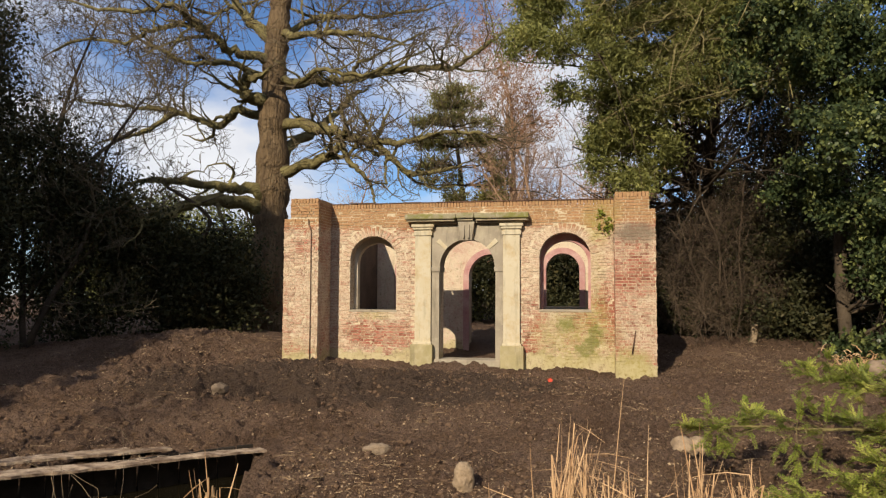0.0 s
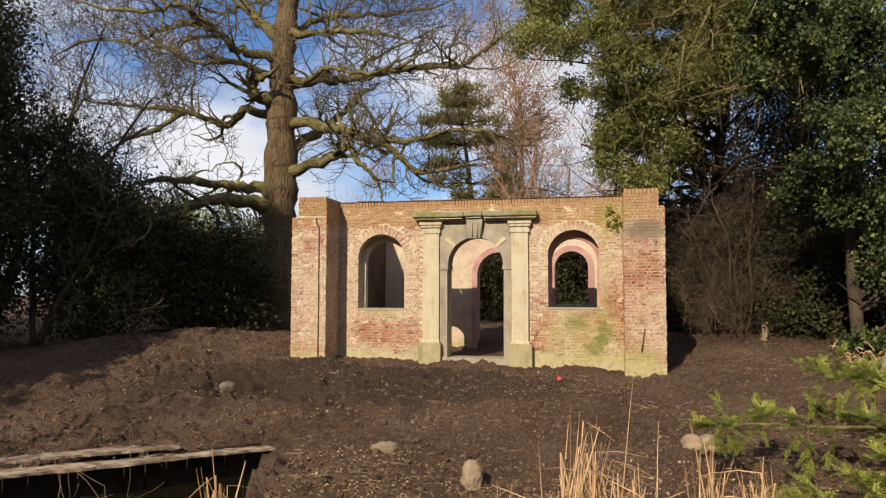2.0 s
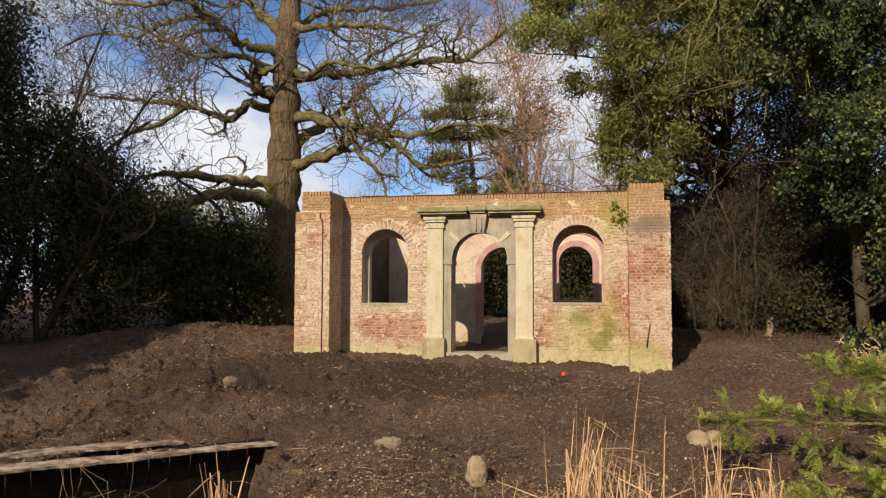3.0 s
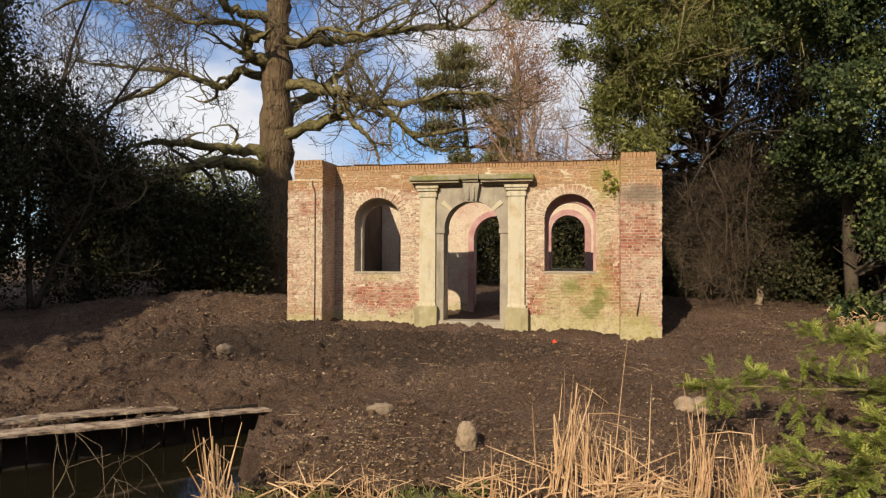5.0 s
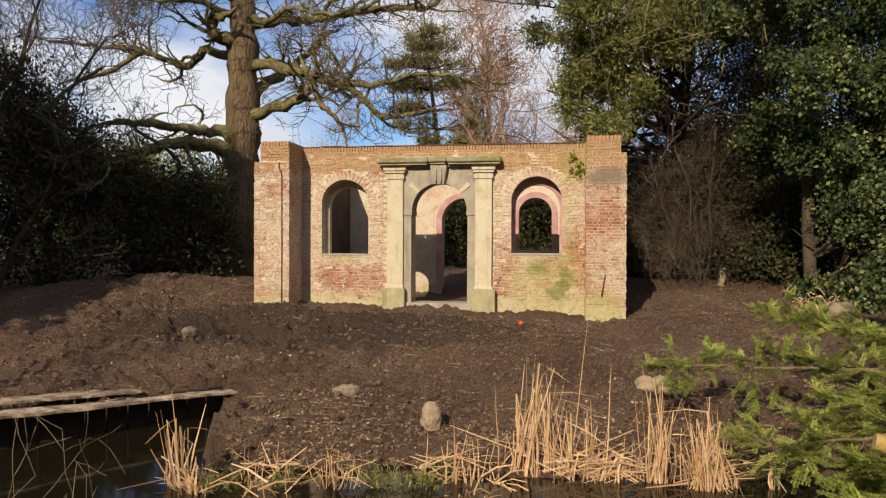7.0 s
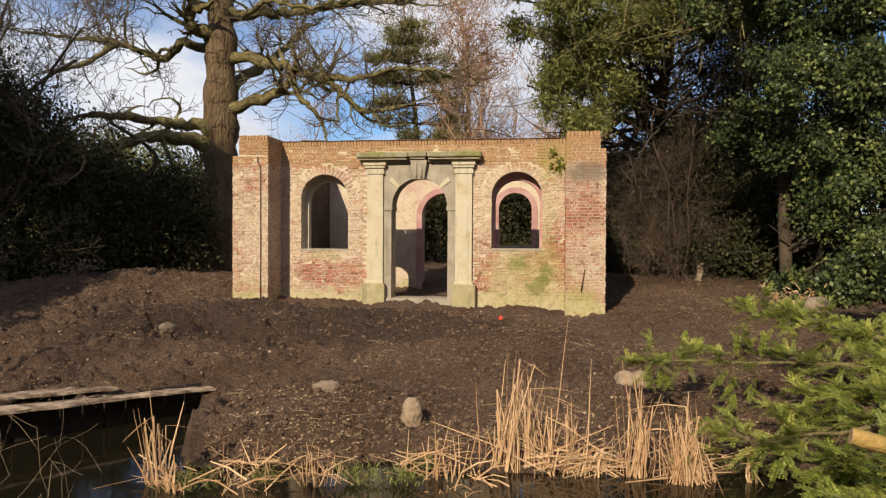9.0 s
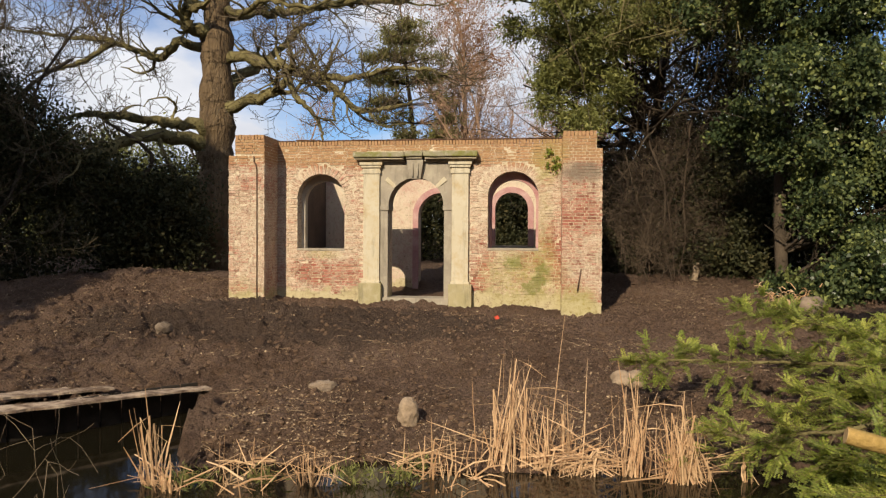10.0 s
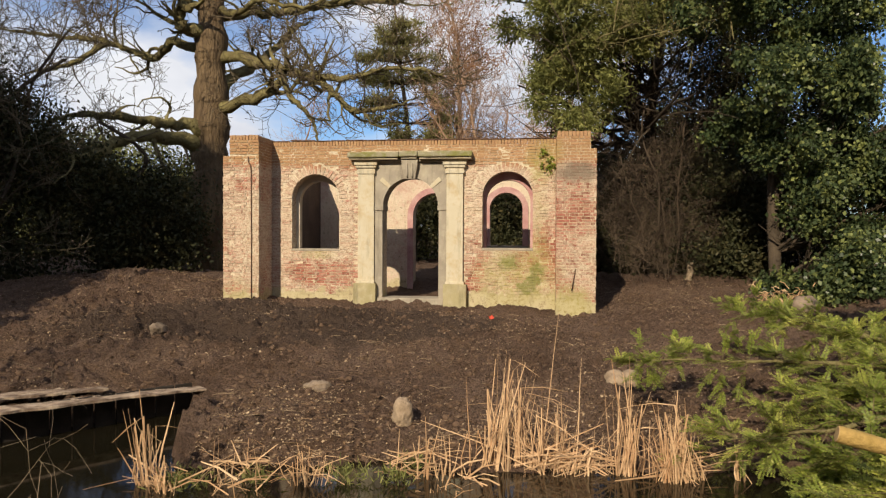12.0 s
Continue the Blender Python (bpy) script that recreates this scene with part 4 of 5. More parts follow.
    limb(((-2.5, 24.6, 6.7), (-1.4, 24.0, 6.6), (-0.5, 23.7, 6.8), (0.6, 23.4, 6.8), (1.5, 23.2, 6.6)), 0.12, 0.05, 8, 1.0)
    limb(((-3.7, 27.6, 9.7), (-3.3, 27.2, 10.2), (-2.2, 27.0, 10.7), (-1.0, 26.8, 11.2)), 0.11, 0.04, 6)
    limb(((-6.0, 26.0, 9.2), (-5.0, 24.8, 8.8), (-4.2, 24.0, 9.0), (-3.0, 23.4, 8.6), (-1.8, 23.0, 8.9)), 0.14, 0.05, 9)
    limb(((-6.4, 26.0, 9.2), (-7.4, 24.6, 9.4), (-8.4, 23.8, 9.1), (-9.6, 23.4, 9.6)), 0.14, 0.05, 9)


make_oak()


def make_bare_tree(name, x, y, h, r, seed, label, thick, thin, stems=1, twigs=26, length=2.4, level=3, leaf=None, start=0.15, least=0.008, up=0.16, wob=0.22, base=0.2):
    root = tree(name, x, y, label)
    b = Branches(seed, least)
    z0 = float(ground_z(x, y)) - 0.1
    rest = ([], [])
    for s in range(stems):
        b.thick = ([], [])
        g = b.rng
        lean = Vector((g.gauss(0, 0.10), g.gauss(0, 0.10), 1)) if stems == 1 else Vector((g.gauss(0, 0.28 if base < 0.3 else 0.12), g.gauss(0, 0.28 if base < 0.3 else 0.12), 1))
        p0 = Vector((x + g.gauss(0, base) * (stems > 1), y + g.gauss(0, base) * (stems > 1), z0))
        hh = h * (1 if s == 0 else g.uniform(0.65, 1.0))
        pts = [p0 + lean * (hh * t) + Vector((g.gauss(0, 0.15), g.gauss(0, 0.15), 0)) * t * 2 for t in (0, 0.2, 0.4, 0.6, 0.8, 1.0)]
        p, rr = b.line(pts, r, 0.03, 8, 0.05)
        keep, b.thin = b.thin, ([], [])
        wood(b, root, thick, thin, "trunk" if stems == 1 else "stem")
        b.thin, b.thick = keep, rest
        b.twigs_on(p, rr, twigs, length, level, start, up=up, wob=wob, kids=(3, 4), shrink=0.58)
    wood(b, root, thick, thin, "branchwork", "twigwork")
    if leaf:
        g = np.random.default_rng(seed)
        tips = np.array([tuple(q) for q in b.tips if q.z > leaf[3] - 2.5])
        pick = tips[g.choice(len(tips), leaf[1])]
        foliage(root, pick + g.normal(size=pick.shape) * 0.15, leaf[2], seed, leaf[0], "withered_leaves", aspect=0.5)
    return root


make_bare_tree("beech_tree", 4.0, 36.0, 13.5, 0.26, 11, "tall bare tree with russet twigs and withered leaves", M_BROWNTWIG, M_BROWNTWIG, 1, 56, 3.0, 3, (M_RUSSET, 5000, 0.12, 12.0))
make_bare_tree("beech_tree", 5.6, 37.0, 12.5, 0.2, 17, "tall bare tree with russet twigs", M_BROWNTWIG, M_BROWNTWIG, 2, 30, 2.6, 3)
make_bare_tree("bare_shrub_tree", 6.0, 32.0, 8.8, 0.13, 12, "many-stemmed bare tree with brown twigs", M_BROWNTWIG, M_BROWNTWIG, 6, 16, 1.9, 3)
make_bare_tree("bare_shrub_tree", 2.6, 38.0, 8.5, 0.13, 13, "many-stemmed bare tree with brown twigs", M_BROWNTWIG, M_BROWNTWIG, 4, 16, 1.9, 3)
make_bare_tree("birch_tree", -6.3, 46.0, 9.8, 0.10, 14, "slender distant bare tree behind the wall", M_BROWNTWIG, M_BROWNTWIG, 1, 26, 1.7, 2)
make_bare_tree("bare_tree", -15.5, 24.0, 12.5, 0.22, 15, "bare dark-twigged tree among the evergreens", M_DARKBARK, M_TWIG, 2, 26, 2.6, 3)
make_bare_tree("bare_tree", -11.5, 20.5, 8.5, 0.10, 16, "bare dark-twigged tree among the evergreens", M_DARKBARK, M_TWIG, 2, 18, 2.2, 3)


def make_pine():
    root = tree("pine_tree", 0.3, 34.0, "olive-green pine with layered tufts of needles")
    b = Branches(21)
    p, r = b.line(((0.9, 34, 0), (0.8, 34, 4), (0.5, 34, 7.5), (0.0, 34, 10.8)), 0.22, 0.05, 8, 0.05)
    blobs = []
    g = random.Random(22)
    for z in np.arange(4.6, 10.9, 0.42):
        for _ in range(4):
            a = g.uniform(0, 2 * math.pi)
            reach = (2.2 - 0.16 * abs(z - 7.0)) * g.uniform(0.4, 1.0) * (1.0 if z < 9.5 else 0.6)
            i = min(range(len(p)), key=lambda k: abs(p[k].z - z))
            tip = p[i] + Vector((math.cos(a) * reach, math.sin(a) * reach, 0.25))
            b.grow(p[i], tip - p[i], reach, 0.045, 1, 0.05, 0.15)
            blobs.append((*tip, 0.55, 0.55, 0.20))
    blobs.append((-0.1, 34, 10.9, 0.6, 0.6, 0.4))
    wood(b, root, M_DARKBARK, M_TWIG)
    foliage(root, clumps(blobs, 560, 30, 0.14, 23, 0.2), 0.22, 24, M_PINE, aspect=0.22, up=0.6)


make_pine()


def make_evergreen(name, x, y, h, blobs, seed, label, material, count, per, leaf, spread, bark=M_DARKBARK, aspect=0.55, r=0.25, droop=0.0, shell=0.5, limbs=10):
    root = tree(name, x, y, label)
    b = Branches(seed)
    z0 = float(ground_z(x, y)) - 0.1
    g = b.rng
    p, rr = b.line([(x + g.gauss(0, 0.1) * k, y + g.gauss(0, 0.1) * k, z0 + (h - z0) * k / 5) for k in range(6)], r, 0.05, 9, 0.06)
    wood(b, root, bark, bark)
    for bl in blobs[:limbs]:
        c = Vector(bl[:3])
        i = min(range(1, len(p)), key=lambda k: abs(p[k].z - c.z + 0.8))
        b.grow(p[i], c - p[i], (c - p[i]).length * 1.1, max(0.03, r * 0.3), 2, 0.03, 0.16, (3, 4), 0.5)
    wood(b, root, bark, bark, "branchwork", "twigwork")
    foliage(root, clumps(blobs, count, per, spread, seed, shell), leaf, seed + 1, material, aspect=aspect, droop=droop)
    return root


# the ivy-clad tree and the yews beside the pavilion


def puffs(seed, n, x0, x1, y0, y1, z0, z1, r0, r1, keep=None):
    """Small crown lumps strewn through a block of space."""
    g = random.Random(seed)
    out = []
    while len(out) < n:
        p = (g.uniform(x0, x1), g.uniform(y0, y1), g.uniform(z0, z1))
        if keep is None or keep(*p):
            r = g.uniform(r0, r1)
            out.append((*p, r, r * 0.9, r * g.uniform(0.6, 0.9)))
    return out


def ivy_edge(x, y, z):
    """The ragged side of the ivy, with the bare trunk and a dark hollow below it."""
    edge = float(np.interp(z, [0.0, 0.7, 0.9, 2.7, 3.3, 4.6, 5.6, 7.5, 12.0], [9.5, 9.7, 10.5, 10.5, 9.6, 8.7, 7.9, 7.3, 6.8]))
    gap = x > 11.9 and 5.9 < z < 7.2
    return x > edge + 0.35 * math.sin(z * 5.1 + y) and not gap


def plumes(seed, n, x0, x1, y0, y1, z0, z1, r0, r1, keep):
    """Drooping tufts of foliage, taller than wide."""
    return [(a, b, c, r, r1_, r2 * 1.9) for a, b, c, r, r1_, r2 in puffs(seed, n, x0, x1, y0, y1, z0, z1, r0, r1, keep)]


make_evergreen("ivy_clad_tree", 10.15, 19.2, 14.0,
               plumes(34, 60, 10.2, 13.2, 17.4, 19.0, 0.1, 4.2, 0.16, 0.40, ivy_edge) + plumes(30, 125, 6.9, 13.4, 16.9, 19.8, 0.1, 11.5, 0.16, 0.48, ivy_edge),
               31, "tall tree wrapped in glossy dark ivy leaves", M_IVY, 4700, 28, 0.115, 0.15, M_DARKBARK, aspect=0.72, r=0.19, shell=0.35, limbs=40, droop=0.5)
make_evergreen("yew_tree", 8.6, 24.4, 13.5,
               [(5.6, 20.6, 7.3, 1.0, 1.0, 0.7), (7.4, 21.0, 9.0, 1.2, 1.3, 0.8), (4.2, 20.8, 9.4, 1.1, 1.1, 0.6), (6.6, 21.5, 10.4, 1.6, 1.5, 0.9), (5.0, 21.0, 11.6, 1.8, 1.5, 0.8),
                (8.6, 21.5, 11.5, 1.6, 1.5, 1.2), (2.6, 20.6, 9.9, 0.8, 0.8, 0.35)]
               + puffs(38, 34, 4.2, 7.0, 20.0, 21.4, 4.5, 7.4, 0.20, 0.48, lambda x, y, z: z > 4.6 + 0.55 * abs(x - 5.2))
               + puffs(32, 96, 1.3, 9.6, 19.4, 21.6, 6.0, 12.0, 0.25, 0.65, lambda x, y, z: z > 9.6 - 1.05 * (x - 1.1) and (x < 6.2 or z > 7.2)),
               33, "spreading yew with drooping olive-green sprays", M_YEW, 4300, 36, 0.15, 0.16, aspect=0.28, shell=0.5, limbs=30, droop=0.4, r=0.3)
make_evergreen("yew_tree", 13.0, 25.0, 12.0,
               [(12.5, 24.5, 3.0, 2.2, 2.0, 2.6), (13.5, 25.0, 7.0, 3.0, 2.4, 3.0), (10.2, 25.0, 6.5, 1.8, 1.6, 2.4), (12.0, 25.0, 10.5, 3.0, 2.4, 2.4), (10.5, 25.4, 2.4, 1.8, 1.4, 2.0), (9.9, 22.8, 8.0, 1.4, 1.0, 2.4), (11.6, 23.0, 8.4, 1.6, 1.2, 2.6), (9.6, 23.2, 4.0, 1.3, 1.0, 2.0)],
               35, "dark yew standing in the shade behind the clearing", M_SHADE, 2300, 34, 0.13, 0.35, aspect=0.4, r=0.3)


def hanging_branches():
    """Bare lichen-covered lower branches of the yew, hanging out into the sun."""
    root = tree("dead_branch", 7.4, 20.6, "pale lichen-covered dead branches hanging from the yew", "branch")
    b = Branches(36)
    for _ in range(26):
        g = b.rng
        a = Vector((g.uniform(5.6, 9.4), g.uniform(19.6, 20.8), g.uniform(7.0, 10.8)))
        mid = a + Vector((g.uniform(-1.4, -0.3), g.uniform(-1.6, -0.6), g.uniform(-0.7, 0.1)))
        end = mid + Vector((g.uniform(-1.6, -0.2), g.uniform(-0.9, 0.1), g.uniform(-1.6, -0.5)))
        p, r = b.line((a, mid, end), 0.045, 0.012, 5, 0.25)
        b.twigs_on(p, r, 6, 0.8, 2, 0.3, up=-0.06, wob=0.3, kids=(2, 3))
    wood(b, root, M_LIMB, M_LIMB, "branchwork", "twigwork")


hanging_branches()
# brown undergrowth at the edge of the clearing
for i, (x, y, h) in enumerate(((6.6, 22.5, 4.4), (8.0, 23.0, 3.6), (7.4, 21.4, 1.5), (9.8, 23.2, 3.0))):
    make_bare_tree("bare_bush", x, y, h, 0.015, 41 + i, "dense brown leafless bush at the edge of the clearing", M_DULLTWIG, M_DULLTWIG, 3, 13, 1.3, 3, None, 0.02, 0.003, -0.02, 0.30, 0.7)

for i, (x, y, h) in enumerate(((6.4, 22.6, 6.8), (7.6, 22.2, 7.6), (8.9, 22.8, 6.6))):
    make_bare_tree("bare_bush", x, y, h, 0.018, 241 + i, "tall thin bare bush with fine brown twigs", M_DULLTWIG, M_DULLTWIG, 2, 26, 1.4, 3, None, 0.20, 0.003, 0.04, 0.34, 0.5)

# dark evergreens in the shade, on the side of the soil heap
SHADE_BLOBS = {
    "a": ((-8.2, 23.6), 5.0, [(-8.2, 23.6, 1.7, 1.5, 1.3, 1.9), (-9.2, 23.0, 3.2, 1.3, 1.2, 0.9), (-7.1, 23.8, 2.0, 1.2, 1.0, 1.9)]),
    "b": ((-11.0, 22.5), 7.0, [(-11.0, 22.4, 2.0, 1.8, 1.6, 2.3), (-10.6, 22.0, 4.3, 1.4, 1.3, 1.4), (-12.2, 22.0, 5.2, 1.7, 1.5, 1.8)]),
    "c": ((-13.6, 20.0), 11.0, [(-13.4, 20.0, 2.5, 2.0, 1.7, 2.8), (-13.4, 19.8, 6.2, 1.7, 1.6, 2.2), (-13.6, 20.0, 9.2, 1.6, 1.5, 1.9), (-12.2, 19.6, 4.0, 1.1, 1.0, 1.2), (-12.6, 19.6, 7.6, 0.9, 0.9, 1.0)]),
    "d": ((-16.0, 19.0), 10.0, [(-16.0, 19.0, 2.5, 2.2, 1.8, 2.8), (-15.8, 19.0, 7.0, 2.0, 1.8, 3.0)]),
    "e": ((-5.6, 28.5), 4.6, [(-5.6, 28.5, 1.6, 2.0, 1.4, 1.9), (-4.0, 29.0, 1.6, 1.6, 1.2, 1.9)]),
}
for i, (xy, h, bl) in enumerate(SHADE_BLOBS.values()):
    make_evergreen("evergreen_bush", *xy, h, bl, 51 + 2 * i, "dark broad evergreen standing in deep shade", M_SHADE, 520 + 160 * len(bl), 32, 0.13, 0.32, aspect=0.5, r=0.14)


def woods_behind():
    """The low wood that closes the view behind the walls, all round."""
    g = random.Random(61)
    for i in range(40):
        x = -24 + 1.4 * i + g.uniform(-0.6, 0.6)
        y = (33 if i % 2 else 37) + g.uniform(-1.0, 1.5) + 0.02 * x * x
        tall = (4.0 if i % 2 else 4.7) if -9 < x < 9 else g.uniform(5, 9)
        bl = [(x, y, tall * 0.42, 1.9, 1.4, tall * 0.45), (x + g.uniform(-1, 1), y, tall * 0.8, 1.3, 1.1, tall * 0.25)]
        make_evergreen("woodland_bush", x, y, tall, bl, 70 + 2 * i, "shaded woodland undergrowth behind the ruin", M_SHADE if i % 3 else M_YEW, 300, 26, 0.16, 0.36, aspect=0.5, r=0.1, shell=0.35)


woods_behind()


def shade_trees():
    """Tall evergreens on the sunny side, out of view, whose shade lies over the soil heap and the dark bushes."""
    for i, (x, y, h, w) in enumerate(((-16.2, 5.6, 8.0, 2.4), (-17.9, 5.6, 17.0, 2.2), (-18.2, 8.5, 13.0, 2.4), (-19.0, 7.0, 14.0, 3.2), (-23.5, 9.0, 15.0, 3.4), (-17.5, 0.0, 13.0, 3.0))):
        bl = [(x, y, h * 0.25, w, w, h * 0.28), (x, y, h * 0.6, w * 0.9, w * 0.9, h * 0.3), (x, y, h * 0.88, w * 0.55, w * 0.55, h * 0.16)]
        if i == 1:
            bl += [(-15.6, 5.6, 14.6, 1.7, 1.5, 2.6), (-17.6, 5.6, 12.4, 2.0, 1.6, 2.6), (-20.0, 5.6, 13.4, 2.2, 1.6, 3.0)]
        make_evergreen("yew_tree", x, y, h, bl, 131 + 2 * i, "tall dark yew beside the pond", M_SHADE, 1500, 22, 0.50, 0.45, aspect=0.6, r=0.25, shell=0.3)


shade_trees()

def unseen_woods():
    """A ring of trees out of view, added to cut the low sky light."""
    g = random.Random(401)
    for i in range(22):
        a = radians(78 + 10.2 * i)
        d = 27 + g.uniform(-2.5, 4)
        x, y, h, w = math.sin(a) * d, 2 + math.cos(a) * d, g.uniform(13, 17), g.uniform(2.6, 3.6)
        bl = [(x, y, h * 0.3, w, w, h * 0.3), (x, y, h * 0.68, w * 0.8, w * 0.8, h * 0.3)]
        make_evergreen("yew_tree", x, y, h, bl, 411 + 2 * i, "unseen dark tree added to block low sky light", M_SHADE, 420, 14, 0.85, 0.6, aspect=0.7, r=0.25, shell=0.3)
    # canopy out of view, added and placed to shade the soil below the ivy
    bl = [(3.9, 0.0, 8.6, 1.5, 1.2, 1.0), (4.6, 0.4, 7.0, 1.2, 1.0, 0.8), (5.6, 0.6, 8.4, 1.4, 1.1, 1.1)]
    make_evergreen("yew_tree", 6.6, -2.4, 13.5, bl, 471, "unseen dark canopy added to shade the soil", M_SHADE, 700, 20, 0.35, 0.40, aspect=0.6, r=0.25, shell=0.3)


unseen_woods()

# dark backing bushes, added to give the deep shade on the ivy's side
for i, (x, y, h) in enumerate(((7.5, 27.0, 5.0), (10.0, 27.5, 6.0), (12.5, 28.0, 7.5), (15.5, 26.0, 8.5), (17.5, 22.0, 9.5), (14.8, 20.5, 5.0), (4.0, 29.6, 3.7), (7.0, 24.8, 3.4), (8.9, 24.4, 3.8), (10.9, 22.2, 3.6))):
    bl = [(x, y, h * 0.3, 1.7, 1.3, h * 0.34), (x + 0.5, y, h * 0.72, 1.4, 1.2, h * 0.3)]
    make_evergreen("backing_bush", x, y, h, bl, 161 + 2 * i, "dark undergrowth added as backing for the deep shade", M_SHADE, 560, 30, 0.15, 0.30, aspect=0.5, r=0.1, shell=0.4)

# a bare tree out of view, whose branches throw thin shadows over the soil
make_bare_tree("bare_tree", -8.6, 1.2, 7.5, 0.10, 19, "bare dark-twigged tree beside the pond", M_DARKBARK, M_TWIG, 2, 9, 2.4, 2)


def make_stump(x, y, h, r):
    root = tree("tree_stump", x, y, "pale broken tree stump at the edge of the clearing", "stump")
    b = Branches(20)
    z = float(ground_z(x, y))
    b.line(((x, y, z - 0.1), (x + 0.02, y, z + h * 0.5), (x + 0.05, y, z + h)), r, r * 0.8, 12, 0.12)
    wood(b, root, M_HAZE, M_HAZE)


make_stump(8.86, 22.0, 0.50, 0.12)

# ---- bank: planks, reeds, stones, cut branches ----


def make_planks():
    """Worn boards along the edge of the inlet, half buried in mud."""
    way = Vector((-0.757, -0.654, 0))
    across = Vector((-0.654, 0.757, 0))
    start = Vector((-2.58, 10.62, -0.57))
    boards = ((0.0, 0.0, 5.4, 0.22, 0.0), (0.5, 0.235, 4.9, 0.15, -0.010), (1.1, 0.62, 4.4, 0.18, 0.035), (1.6, 0.82, 4.0, 0.16, 0.03))
    g = random.Random(3)
    walkway = thing("boardwalk", Matrix.Identity(4), "worn pale timber boards half buried in mud at the inlet", "boardwalk")
    for k, (off, side, ln, wd, dz) in enumerate(boards):
        n = 46
        vs, fs = [], []
        for i in range(n + 1):
            t = off + ln * i / n
            jag = (g.uniform(-0.018, 0.012) if i % 3 else g.uniform(-0.03, 0.02))
            for q, (e, hh) in enumerate(((side - 0.01 + 1.6 * jag, 0.0), (side - 0.01 + 1.3 * jag, 0.030 + g.uniform(-0.006, 0.006)), (side + wd + g.uniform(-0.03, 0.03), 0.030 + g.uniform(-0.006, 0.006)), (side + wd, 0.0))):
                p = start + way * t + across * e + Vector((0, 0, hh + dz + 0.034 * min(t, 3.2) + 0.008 * math.sin(t * 2.1 + k)))
                vs.append(tuple(p))
        for i in range(n):
            for j in range(4):
                a, b = i * 4 + j, i * 4 + (j + 1) % 4
                fs.append((a, b, b + 4, a + 4))
        fs += [(0, 1, 2, 3), tuple(len(vs) - 1 - j for j in range(4))]
        part("board", mesh_of("board", vs, fs, M_PLANK), None, walkway)
    # upright boards added below the deck, coloured near black as its shade
    for i in range(20):
        t = 0.05 + i * 0.27
        p = start + way * t + across * 0.34
        vs, fs = [], []
        add_box(vs, fs, (0, 0, 0), (0.25, 0.04, 1.0), 0.008, g)
        o = part("pile_board", mesh_of("pile_board", vs, fs, M_UNDER_SHADE), None, walkway, "added upright boarding, near black for the shade under the deck" if i == 0 else "")
        o.matrix_world = Matrix.Translation((p.x, p.y, -1.5)) @ Matrix.Rotation(math.atan2(way.y, way.x), 4, "Z")


make_planks()


def blade(vs, fs, pts, widths, face):
    """A flat dead leaf or stalk along points, a fifth as thick as wide."""
    k0, n = len(vs), len(pts)
    for i, p in enumerate(pts):
        d = (pts[min(i + 1, n - 1)] - pts[max(i - 1, 0)]).normalized()
        a = d.cross(face).normalized() * widths[i] * 0.5
        b = d.cross(a).normalized() * widths[i] * 0.1
        vs.extend(tuple(q) for q in (p - a, p - b, p + a, p + b))
    for i in range(n - 1):
        for j in range(4):
            q, r = k0 + i * 4 + j, k0 + i * 4 + (j + 1) % 4
            fs.append((q, r, r + 4, q + 4))
    fs.append(tuple(k0 + (n - 1) * 4 + j for j in range(4)))
    fs.append(tuple(k0 + j for j in reversed(range(4))))


